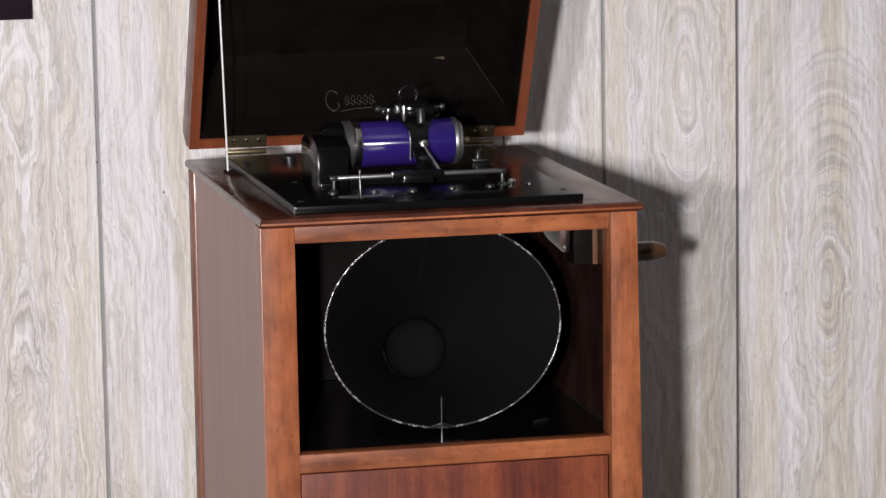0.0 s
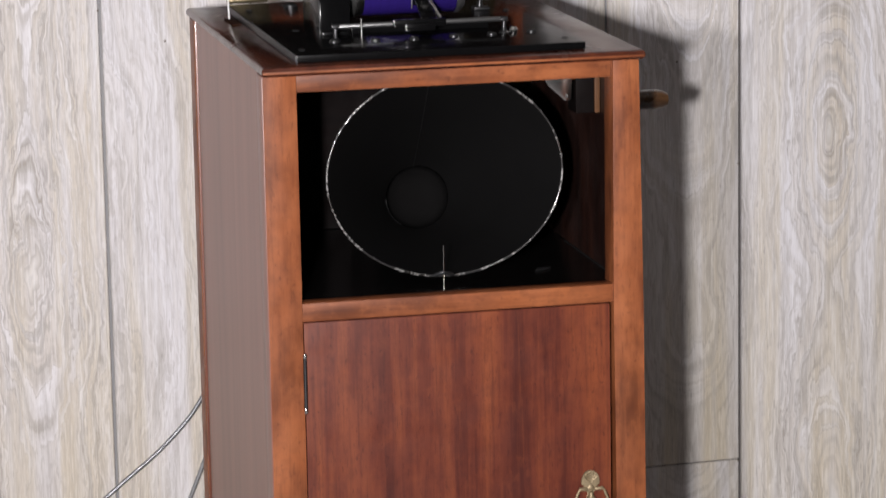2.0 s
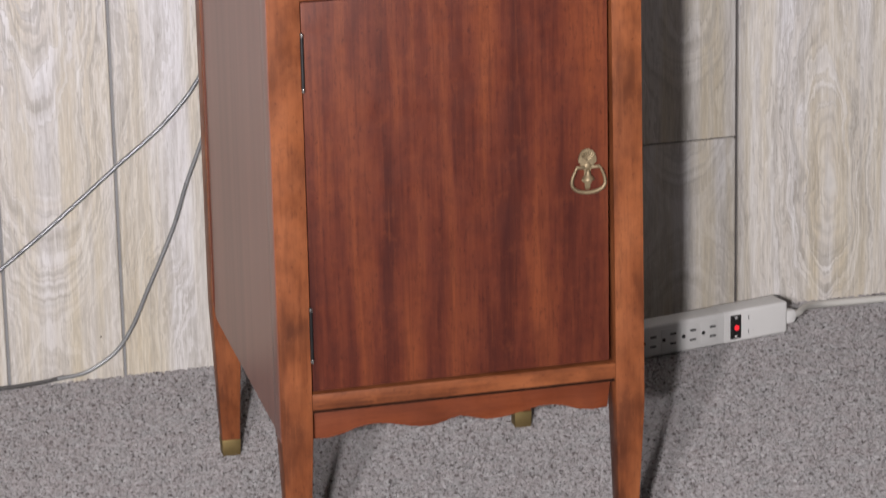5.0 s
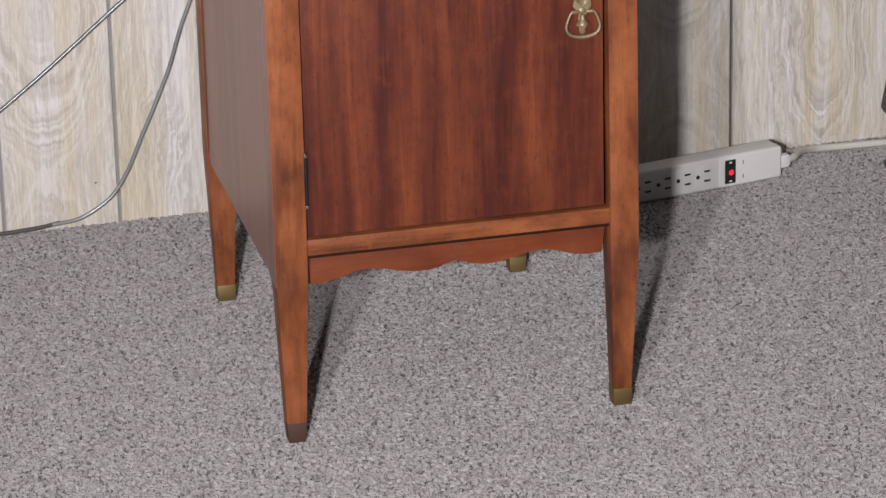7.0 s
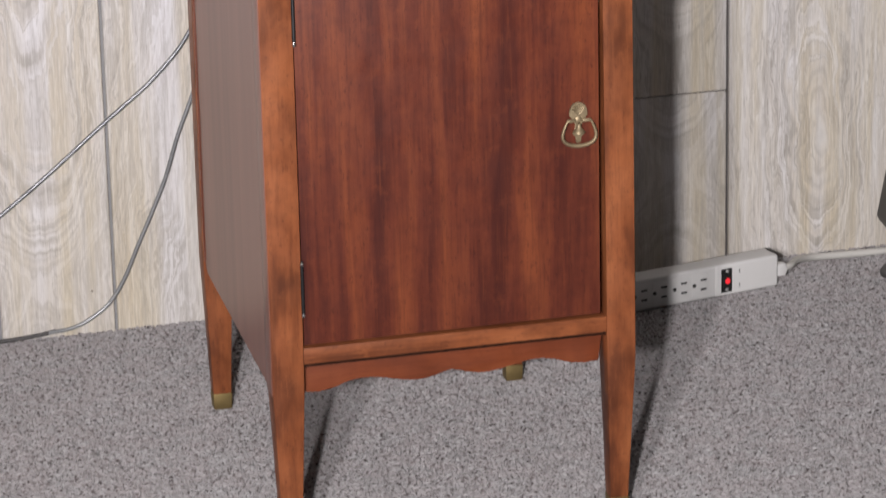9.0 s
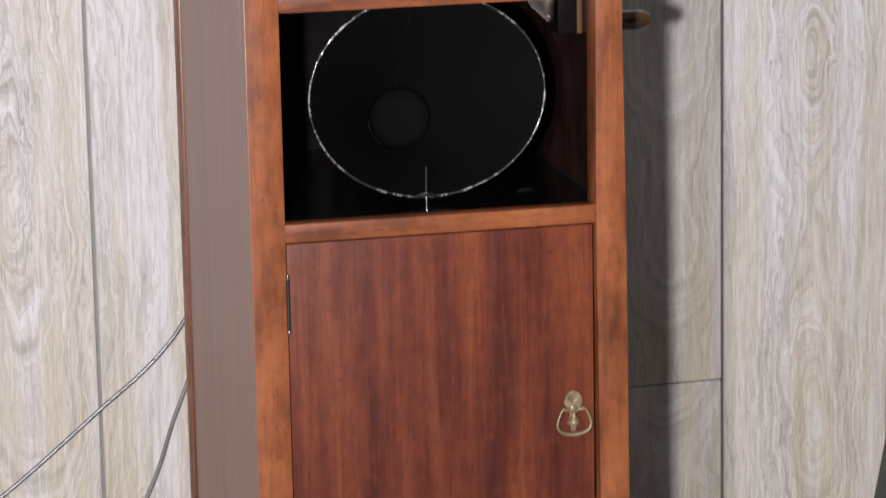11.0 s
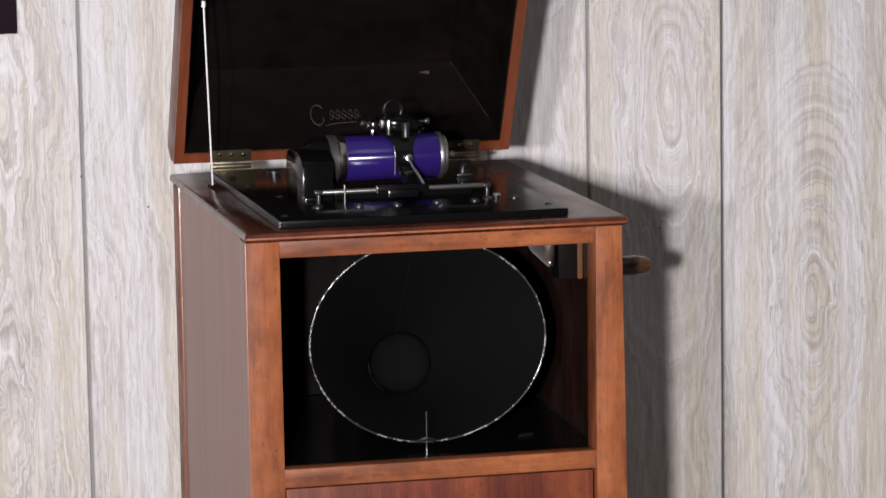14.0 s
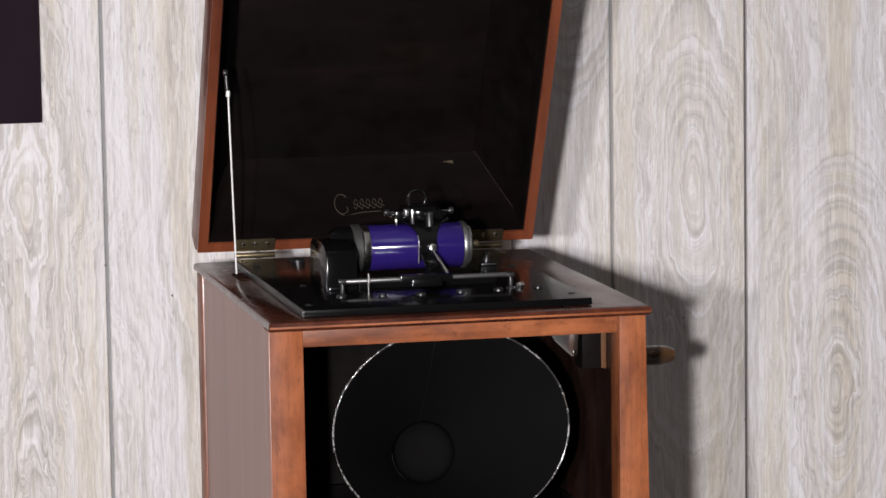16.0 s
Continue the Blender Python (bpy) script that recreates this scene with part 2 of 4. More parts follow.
GREY_IRON = plain("grey_machined_iron", (0.030, 0.030, 0.029), 0.5, metal=0.2, vary=0.25)
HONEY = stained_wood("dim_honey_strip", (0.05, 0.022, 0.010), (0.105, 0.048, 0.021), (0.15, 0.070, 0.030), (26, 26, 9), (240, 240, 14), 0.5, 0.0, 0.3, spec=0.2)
GOLD = plain("faded_gold_leaf", (0.065, 0.048, 0.028), 0.6, metal=0.2, vary=0.3)
KNOB = stained_wood("turned_knob_wood", (0.014, 0.008, 0.004), (0.045, 0.022, 0.010), (0.10, 0.048, 0.019), (20, 60, 60), (40, 200, 200), 0.32, 0.4)
# dark colour that stands in for shade in narrow gaps
GAP_SHADE = plain("dark_gap_shade", (0.026, 0.011, 0.007), 0.95, vary=0.5, spec=0.05)
PLASTIC = plain("ivory_plastic", (0.66, 0.652, 0.64), 0.42, vary=0.05)
DARK_SLOT = plain("slot_dark", (0.02, 0.02, 0.02), 0.7)
SWITCH_BLACK = plain("switch_black", (0.015, 0.015, 0.015), 0.35)
CORD = plain("ivory_cord", (0.58, 0.565, 0.53), 0.5, vary=0.06)
WIRE = plain("clear_speaker_wire", (0.25, 0.255, 0.26), 0.28, metal=0.35, vary=0.2)
DARK_WIRE = plain("grey_speaker_wire", (0.17, 0.175, 0.185), 0.3, metal=0.4, vary=0.06)
PURPLE = plain("dark_plum_print", (0.010, 0.0040, 0.0085), 0.7, vary=0.2, spec=0.15)
STAND_BLACK = plain("black_satin_shell", (0.012, 0.012, 0.013), 0.45, vary=0.3)
STAND_FOOT = plain("dark_grey_foot", (0.07, 0.067, 0.066), 0.6, vary=0.2)
PLASTER = plain("painted_plaster", (0.11, 0.107, 0.103), 0.9, vary=0.06, scale=14)
CEIL = plain("white_ceiling_paint", (0.4, 0.395, 0.385), 0.9, vary=0.05, scale=18)
CARPET_BASE = plain("carpet_backing", (0.24, 0.228, 0.228), 0.95, vary=0.35, scale=240, spec=0.1, bump=0.6)
PILE = carpet_pile_material()

glow = Mat("red_neon_glow", 0.3)
glow.set(glow.b, {"Base Color": (0.6, 0.02, 0.02, 1), "Emission Color": (1.0, 0.03, 0.06, 1), "Emission Strength": 0.55})
GLOW = glow.m

# ---- mesh tools ----


def link(name, bm, material, parent=None, label="", smooth=None):
    mesh = bpy.data.meshes.new(name)
    bmesh.ops.recalc_face_normals(bm, faces=bm.faces)
    bm.to_mesh(mesh)
    bm.free()
    mesh.materials.append(material)
    if smooth:
        for p in mesh.polygons:
            p.use_smooth = True
        mesh.set_sharp_from_angle(angle=radians(smooth))
    ob = new(name, mesh)
    ob.parent = parent
    return tagged(ob, label)


def part(name, bm, material, parent, label="", smooth=40):
    return link(name, bm, material, parent, label, smooth)


def thing(name, label, category, at=None, group=""):
    ob = new(name)
    ob.empty_display_size = 0.05
    if at is not None:
        ob.matrix_world = at
    return tagged(ob, label, category, group)


def box(x0, x1, y0, y1, z0, z1, bevel=0.0, bm=None, segments=2):
    bm = bm or bmesh.new()
    sel = bmesh.ops.create_cube(bm, size=1.0)["verts"]
    for v in sel:
        v.co = ((x0 + x1) / 2 + v.co.x * (x1 - x0), (y0 + y1) / 2 + v.co.y * (y1 - y0), (z0 + z1) / 2 + v.co.z * (z1 - z0))
    if bevel:
        edges = list({e for v in sel for e in v.link_edges})
        bmesh.ops.bevel(bm, geom=edges, offset=bevel, segments=segments, profile=0.6, affect="EDGES")
    return bm


def rod(a, b, r0, r1=None, sides=20, bm=None, bevel=0.0):
    """A round bar from a to b."""
    bm = bm or bmesh.new()
    a, b = Vector(a), Vector(b)
    m = Matrix.Translation((a + b) / 2) @ (b - a).to_track_quat("Z", "Y").to_matrix().to_4x4()
    sel = bmesh.ops.create_cone(bm, cap_ends=True, segments=sides, radius1=r0, radius2=r0 if r1 is None else r1, depth=(b - a).length, matrix=m)["verts"]
    if bevel:
        edges = [e for e in {e for v in sel for e in v.link_edges} if any(len(f.verts) > 4 for f in e.link_faces)]
        bmesh.ops.bevel(bm, geom=edges, offset=bevel, segments=2, profile=0.6, affect="EDGES")
    return bm


def lathe(profile, a, axis, sides=32, bm=None):
    """Turns (distance along axis, radius) pairs round the axis from a."""
    bm = bm or bmesh.new()
    m = Matrix.Translation(a) @ Vector(axis).to_track_quat("Z", "Y").to_matrix().to_4x4()
    rings = []
    for h, r in profile:
        if r < 1e-6:
            rings.append([bm.verts.new(m @ Vector((0, 0, h)))])
        else:
            rings.append([bm.verts.new(m @ Vector((r * math.cos(2 * math.pi * i / sides), r * math.sin(2 * math.pi * i / sides), h))) for i in range(sides)])
    for p, q in zip(rings, rings[1:]):
        for i in range(sides):
            j = (i + 1) % sides
            loop = [p[i % len(p)], p[j % len(p)], q[j % len(q)], q[i % len(q)]]
            seen = []
            for v in loop:
                if v not in seen:
                    seen.append(v)
            if len(seen) > 2:
                bm.faces.new(seen)
    return bm


def smooth_path(points, steps=8):
    """Points along a Catmull-Rom curve through the given ones."""
    pts = [Vector(p) for p in points]
    pts = [2 * pts[0] - pts[1]] + pts + [2 * pts[-1] - pts[-2]]
    out = []
    for a, b, c, d in zip(pts, pts[1:], pts[2:], pts[3:]):
        for i in range(steps):
            u = i / steps
            out.append(0.5 * (2 * b + (c - a) * u + (2 * a - 5 * b + 4 * c - d) * u * u + (3 * b - a - 3 * c + d) * u ** 3))
    return out + [pts[-2]]


def tube(points, r, sides=10, bm=None, closed=False, open_start=False):
    """A round tube along points."""
    bm = bm or bmesh.new()
    pts = [Vector(p) for p in points]
    n, rings, ref = len(pts), [], None
    for i, p in enumerate(pts):
        d = (pts[(i + 1) % n] - pts[i - 1]) if closed else (pts[min(i + 1, n - 1)] - pts[max(i - 1, 0)])
        d.normalize()
        if ref is None:
            ref = d.orthogonal().normalized()
        ref = (ref - d * ref.dot(d)).normalized()
        other = d.cross(ref)
        rr = r[i] if isinstance(r, list) else r
        rings.append([bm.verts.new(p + rr * (math.cos(2 * math.pi * k / sides) * ref + math.sin(2 * math.pi * k / sides) * other)) for k in range(sides)])
    pairs = list(zip(rings, rings[1:])) + ([(rings[-1], rings[0])] if closed else [])
    for p, q in pairs:
        for k in range(sides):
            bm.faces.new((p[k], p[(k + 1) % sides], q[(k + 1) % sides], q[k]))
    if not closed:
        if not open_start:
            bm.faces.new(rings[0])
        bm.faces.new(list(reversed(rings[-1])))
    return bm


def slab(outline, lift, bm=None, bevel=0.0):
    """A plate: outline points carried along the vector lift."""
    bm = bm or bmesh.new()
    lift = Vector(lift)
    lo = [bm.verts.new(Vector(p)) for p in outline]
    hi = [bm.verts.new(Vector(p) + lift) for p in outline]
    n = len(lo)
    faces = [bm.faces.new(lo), bm.faces.new(list(reversed(hi)))]
    for i in range(n):
        bm.faces.new((lo[i], lo[(i + 1) % n], hi[(i + 1) % n], hi[i]))
    if bevel:
        edges = list({e for f in faces for e in f.edges})
        bmesh.ops.bevel(bm, geom=edges, offset=bevel, segments=2, profile=0.6, affect="EDGES")
    return bm


def frame_loft(rings, x0, x1, z0, z1, bm=None):
    """Rectangular rings (inset, depth) joined into one hollow frame, closed round."""
    bm = bm or bmesh.new()
    loops = []
    for inset, d in rings:
        loops.append([bm.verts.new(c) for c in ((x0 + inset, d, z0 + inset), (x1 - inset, d, z0 + inset), (x1 - inset, d, z1 - inset), (x0 + inset, d, z1 - inset))])
    for p, q in zip(loops, loops[1:] + loops[:1]):
        for i in range(4):
            bm.faces.new((p[i], p[(i + 1) % 4], q[(i + 1) % 4], q[i]))
    return bm


def dome(at, axis, r, h, bm=None, sides=16):
    return lathe([(0, r), (h * 0.45, r * 0.92), (h * 0.8, r * 0.6), (h, 0)], at, axis, sides, bm)


# ---- the room ----
WALL_Y, WALL_SLOPE = 0.8358, 0.0522
WALL_AT = pose(0, WALL_Y, 0, 0, 0, math.degrees(math.atan(WALL_SLOPE)))
WEST, EAST, SOUTH, HIGH = -2.6, 2.4, -4.6, 2.4


def on_wall(x, z, off=0.0):
    """A point of the panelled wall, off metres in front of it."""
    return Vector((x, WALL_Y + WALL_SLOPE * x - off, z))


floor = tagged(link("floor", box(WEST, EAST, SOUTH, 1.0, -0.10, -0.005), CARPET_BASE), "grey speckled wall-to-wall carpet floor", "floor", kind="structure")
tagged(link("ceiling", box(WEST, EAST, SOUTH, 1.0, HIGH, HIGH + 0.1), CEIL), "plain white painted ceiling", "ceiling", kind="structure")
tagged(link("wall_west", box(WEST - 0.1, WEST, SOUTH, 1.0, -0.1, HIGH), PLASTER), "plain painted room wall", "wall", kind="structure")
tagged(link("wall_east", box(EAST, EAST + 0.1, SOUTH, 1.0, -0.1, HIGH), PLASTER), "plain painted room wall", "wall", kind="structure")
tagged(link("wall_south", box(WEST, EAST, SOUTH - 0.1, SOUTH, -0.1, HIGH), PLASTER), "plain painted room wall", "wall", kind="structure")

wall = tagged(link("wall_north", box(-2.7, 2.6, 0.006, 0.12, -0.1, HIGH), GROOVE), "whitewashed grooved wood panelling on the wall", "wall", kind="structure")
wall.matrix_world = WALL_AT


def plank(x0, x1, z0, z1, gap=0.0022, side=0.0, low=-3.0, high=5.0):
    """One board of the panelling, its origin at its own middle."""
    cx, w, h = (x0 + x1) / 2, (x1 - x0) / 2 - gap, z1 - z0
    bm = box(-w, w, 0.0, 0.0075, 0.0, h - 0.0015, 0.0013, segments=1)
    ob = link("plank", bm, PANEL, wall)
    ob.location = (cx, 0, z0)
    ob["heart_side"], ob["heart_low"], ob["heart_high"] = side, low - z0, high - z0
    return ob


GROOVES = [-2.69, -2.49, -2.31, -2.10, -1.95, -1.76, -1.55, -1.38, -1.21, -1.02, -0.84, -0.66, -0.4245, -0.2705, -0.075, 0.112, 0.264, 0.4010, 0.5880, 0.832, 1.01, 1.22, 1.40, 1.55, 1.76, 1.95, 2.14, 2.33, 2.55]
# where the grain closes into knots: groove at the board's left, then side shift and two heights
HEARTS = {-0.4245: (-0.020, 0.565, 0.985), -0.66: (0.03, 0.30, 1.15), -0.2705: (0.11, 0.12, 2.6), 0.401: (0.017, 0.972, 2.2), 0.588: (0.004, 0.17, 0.690), 0.264: (0.02, 0.55, 1.35)}
for a, b in zip(GROOVES, GROOVES[1:]):
    side, low, high = HEARTS.get(a, (0.0, 0.4 + (a * 7.3) % 0.6, 1.3 + (a * 3.1) % 0.7))
    if 0.2 < a < 0.5:
        plank(a, b, -0.02, 0.2466, side=side, low=low, high=high)
        plank(a, b, 0.2466, HIGH, side=side, low=low, high=high)
    else:
        plank(a, b, -0.02, HIGH, side=side, low=low, high=high)


JOINT = plain("dark_sheet_joint", (0.11, 0.10, 0.096), 0.9, vary=0.3)
link("sheet_joint", box(0.5868, 0.5890, 0.0035, 0.0058, -0.02, HIGH), JOINT, wall)
link("sheet_joint", box(0.4032, 0.5858, 0.0035, 0.0058, 0.2440, 0.2492), JOINT, wall)


def nail(x, z, r=0.0015):
    """A panel nail's head, a little proud of its board."""
    ob = link("nail_head", dome((0, 0.0002, 0), (0, -1, 0), r, 0.0010, sides=10), NAIL, wall)
    ob.location = (x, 0, z)


for x, z in ((0.4985, 0.797), (0.5850, 0.2440), (-0.1885, 0.8620), (-0.4180, 0.905), (0.5850, 0.655), (-0.2730, 0.905), (-0.3010, 0.0560)):
    nail(x, z)


def carpet():
    """Short tufts, each a small leaning three-sided point, over the carpet that is walked past."""
    rng = np.random.default_rng(3)
    x0, x1, y0, y1, step = -0.75, 1.0, -0.55, 0.885, 0.0043
    gx, gy = np.meshgrid(np.arange(x0, x1, step), np.arange(y0, y1, step))
    c = np.stack([gx.ravel(), gy.ravel()], 1) + rng.uniform(-0.45, 0.45, (gx.size, 2)) * step
    c = c[c[:, 1] < WALL_Y + WALL_SLOPE * c[:, 0] - 0.001]
    n = len(c)
    turn = rng.uniform(0, 2 * np.pi, n)
    r = rng.uniform(0.0032, 0.0046, n)
    lean = rng.normal(0, 0.0016, (n, 2))
    top = rng.uniform(-0.0003, 0.0011, n)
    verts = np.zeros((n, 7, 3))
    for k in range(3):
        a = turn + k * 2 * np.pi / 3
        verts[:, k] = np.stack([c[:, 0] + r * np.cos(a), c[:, 1] + r * np.sin(a), np.full(n, -0.0055)], 1)
        verts[:, 3 + k] = np.stack([c[:, 0] + lean[:, 0] * 0.6 + 0.72 * r * np.cos(a + 0.4), c[:, 1] + lean[:, 1] * 0.6 + 0.72 * r * np.sin(a + 0.4), top - 0.0009], 1)
    verts[:, 6] = np.stack([c[:, 0] + lean[:, 0], c[:, 1] + lean[:, 1], top], 1)
    tri = np.array([[0, 1, 4], [0, 4, 3], [1, 2, 5], [1, 5, 4], [2, 0, 3], [2, 3, 5], [3, 4, 6], [4, 5, 6], [5, 3, 6]])
    faces = (tri[None] + 7 * np.arange(n)[:, None, None]).reshape(-1, 3)
    mesh = bpy.data.meshes.new("carpet_pile")
    mesh.from_pydata(verts.reshape(-1, 3).tolist(), [], faces.tolist())
    mesh.materials.append(PILE)
    ob = new("carpet_pile", mesh)
    return tagged(ob, "short grey and beige speckled carpet pile", "carpet", kind="stuff")


carpet()

# ---- the cabinet ----
XL, XR = -0.2030, 0.2015          # outer sides
IL, IR = -0.1678, 0.1676          # inner edges of the front posts
BACK = 0.5060
Z_TOP, Z_MOULD = 0.9420, 0.9318   # top board
Z_RAIL, Z_OPEN = 0.9139, 0.6911   # top rail's lower edge, sill of the horn opening
Z_DOOR1, Z_DOOR0 = 0.6709, 0.2405
Z_RAIL0 = 0.2195
Z_SIDE = 0.1850

cabinet = thing("phonograph_cabinet", "reddish brown wooden phonograph cabinet with open lid, standing on carpet", "cabinet")


SKEW = ((0.93, 0.0022, -0.0026), (0.67, 0.0015, 0.0005), (0.30, 0.0042, 0.0026), (0.192, 0.0045, 0.0035), (0.0, 0.0050, 0.0050))


def skew(z, k):
    """How far the old right front post has moved outwards at height z: k 1 its inner edge, 2 its outer."""
    for p, q in zip(SKEW, SKEW[1:]):
        if z >= q[0]:
            return q[k] + (p[k] - q[k]) * min(1.0, (z - q[0]) / (p[0] - q[0]))
    return SKEW[-1][k]


def leg(x0, x1, y0, y1, z_top, material, tip_label, tip_mat, tip_h, moved=False):
    """A square post that tapers below the case to a shod tip; the tip is cut away for its shoe."""
    z_knee, t = 0.192, 0.0072

    def ring(bm, z, i):
        a, b = (x0 + skew(z, 1), x1 + skew(z, 2)) if moved else (x0, x1)
        d = 0.009 * max(0.0, 1 - z / z_knee) if moved else 0.0
        return [bm.verts.new(c) for c in ((a + i, y0 + i + d, z), (b - i, y0 + i + d, z), (b - i, y1 - i + d, z), (a + i, y1 - i + d, z))]

    levels = [(z_top, 0.0), (0.67, 0.0), (0.30, 0.0), (z_knee, 0.0), (tip_h, t * (1 - tip_h / z_knee))]
    bm = bmesh.new()
    loops = [ring(bm, z, i) for z, i in levels]
    for p, q in zip(loops, loops[1:]):
        for k in range(4):
            bm.faces.new((p[k], p[(k + 1) % 4], q[(k + 1) % 4], q[k]))
    bm.faces.new(loops[0])
    bm.faces.new(loops[-1])
    sides = [e for e in bm.edges if abs(e.verts[0].co.z - e.verts[1].co.z) > 0.01]
    bmesh.ops.bevel(bm, geom=sides, offset=0.0016, segments=2, profile=0.5, affect="EDGES")
    ob = part("leg", bm, material, cabinet)
    grow = 0.0006 if tip_mat is FERRULE else 0.0
    i0 = t * (1 - tip_h / z_knee) - grow
    i1 = t - grow + (0.0 if tip_mat is FERRULE else 0.001)
    bm = bmesh.new()
    lo, hi = ring(bm, 0.0, i1), ring(bm, tip_h, i0)
    for k in range(4):
        bm.faces.new((lo[k], lo[(k + 1) % 4], hi[(k + 1) % 4], hi[k]))
    bm.faces.new(lo)
    bm.faces.new(hi)
    bmesh.ops.bevel(bm, geom=list(bm.edges), offset=0.0014, segments=2, profile=0.6, affect="EDGES")
    part("leg_tip" if tip_mat is TIP else "ferrule", bm, tip_mat, ob, tip_label)


P = 0.0350
leg(XL, IL, 0.0, P, Z_MOULD - 0.0002, STILE, "dark scuffed bare wooden tip", TIP, 0.024)
leg(IR, XR, 0.0, P, Z_MOULD - 0.0002, STILE, "dull brass ferrule", FERRULE, 0.021, moved=True)
leg(XL, IL, BACK - P, BACK, Z_MOULD - 0.0002, STILE, "dull brass ferrule", FERRULE, 0.021)
leg(IR, XR, BACK - P, BACK, Z_MOULD - 0.0002, STILE, "dull brass ferrule", FERRULE, 0.021)


def side_outline(x):
    pts = [(x, P, Z_MOULD), (x, P, Z_SIDE)]
    for i in range(9):
        a = i / 8
        pts.append((x, BACK - P - 0.03 * (1 - a), Z_SIDE + 0.010 * a ** 2.5))
    return pts + [(x, BACK - P, Z_MOULD)]


part("side_panel", slab(side_outline(XL + 0.0022), (0.012, 0, 0)), SIDE, cabinet, "smooth mahogany side panel")
part("post_veneer", box(XL - 0.0007, XL + 0.0015, 0.0016, P + 0.0006, Z_SIDE + 0.001, Z_MOULD - 0.0004, 0.0005), SIDE, cabinet, "smooth mahogany veneer on the post")
part("side_panel", slab(side_outline(XR - 0.0142), (0.012, 0, 0)), SIDE, cabinet, "smooth mahogany side panel")
part("corner_bead", box(XL + 0.0006, XL + 0.004, BACK - P - 0.005, BACK - P - 0.0005, Z_SIDE + 0.012, Z_MOULD - 0.0004, 0.0008), LID_EDGE, cabinet, "thin dark red bead")
part("back_panel", box(IL, IR, BACK - 0.016, BACK - 0.006, Z_SIDE, Z_MOULD), SIDE, cabinet)
part("top_rail", box(IL, IR, 0.0015, 0.022, Z_RAIL, Z_MOULD - 0.0002, 0.0009), RAIL, cabinet)
part("middle_rail", box(IL, IR, 0.0012, 0.022, Z_DOOR1 + 0.0008, Z_OPEN, 0.0012), RAIL, cabinet)
RISE = 0.0042                     # the old frame has racked: its lower right corner stands higher


def racked(bm):
    for v in bm.verts:
        v.co.z += RISE * max(0.0, (v.co.x - IL) / (IR - IL))
    return bm


part("top_rail_filler", box(IR - 0.001, IR + 0.004, 0.003, 0.022, Z_RAIL + 0.0002, Z_MOULD - 0.0004), RAIL, cabinet)
part("middle_rail_filler", box(IR - 0.001, IR + 0.004, 0.003, 0.022, Z_DOOR1 + 0.001, Z_OPEN - 0.0002), RAIL, cabinet)
part("bottom_rail", racked(box(IL, IR + 0.0044, 0.0008, 0.020, Z_RAIL0, Z_DOOR0 - 0.0030, 0.0012)), RAIL, cabinet)
# dark strip added as the shadow line between bottom rail and apron
part("rail_shadow_strip", racked(box(IL, IR + 0.0044, 0.0040, 0.021, Z_RAIL0 - 0.0044, Z_RAIL0 - 0.0003, 0.0012)), GAP_SHADE, cabinet, "added dark strip for the shadow line under the rail")

# scalloped apron under the door
half = [(0.1675, 0.1862), (0.150, 0.1855), (0.136, 0.1870), (0.127, 0.1900), (0.118, 0.1948), (0.104, 0.1962), (0.090, 0.1962), (0.078, 0.1955), (0.066, 0.1915), (0.055, 0.1890), (0.042, 0.1873), (0.030, 0.1875), (0.018, 0.1895), (0.009, 0.1930), (0.0, 0.1962)]
edge = [(-x, z - 0.0060) for x, z in half] + [(x, z - 0.0060) for x, z in reversed(half[:-1])]
outline = [(x, 0.0205, z) for x, z in edge] + [(IR + 0.0044, 0.0205, Z_RAIL0 - 0.0046), (IL, 0.0205, Z_RAIL0 - 0.0046)]
part("apron", racked(slab(outline, (0, 0.012, 0), bevel=0.0012)), APRON, cabinet, "scalloped reddish wooden apron")
part("bottom_board", box(XL + 0.015, XR - 0.015, 0.034, BACK - 0.017, 0.222, 0.234), SIDE, cabinet)

# horn compartment
part("horn_shelf", box(XL + 0.0145, XR - 0.0145, 0.0225, BACK - 0.017, Z_DOOR1 + 0.004, Z_OPEN - 0.0008), SHELF, cabinet, "glossy black compartment floor")
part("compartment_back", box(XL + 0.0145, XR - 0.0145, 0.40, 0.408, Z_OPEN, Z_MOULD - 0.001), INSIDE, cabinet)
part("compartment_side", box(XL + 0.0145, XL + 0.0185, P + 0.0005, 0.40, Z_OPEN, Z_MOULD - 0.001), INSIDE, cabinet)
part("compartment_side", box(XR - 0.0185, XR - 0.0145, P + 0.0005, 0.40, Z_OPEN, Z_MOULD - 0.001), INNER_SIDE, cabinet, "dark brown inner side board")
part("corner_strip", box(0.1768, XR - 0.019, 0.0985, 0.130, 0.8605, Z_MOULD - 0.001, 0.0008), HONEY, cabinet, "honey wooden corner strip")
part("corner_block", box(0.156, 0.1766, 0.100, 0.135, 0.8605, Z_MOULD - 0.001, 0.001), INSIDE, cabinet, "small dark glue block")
bm = slab([(0.116, 0.0905, 0.905), (0.1235, 0.0905, 0.8935), (0.1415, 0.0905, 0.8765), (0.1485, 0.0905, 0.8775), (0.1500, 0.0905, 0.905)], (0, 0.003, 0), bevel=0.0008)
dome((0.1440, 0.0905, 0.8815), (0, -1, 0), 0.0022, 0.002, bm)
part("metal_bracket", bm, NICKEL, cabinet, "bright nickel support plate")

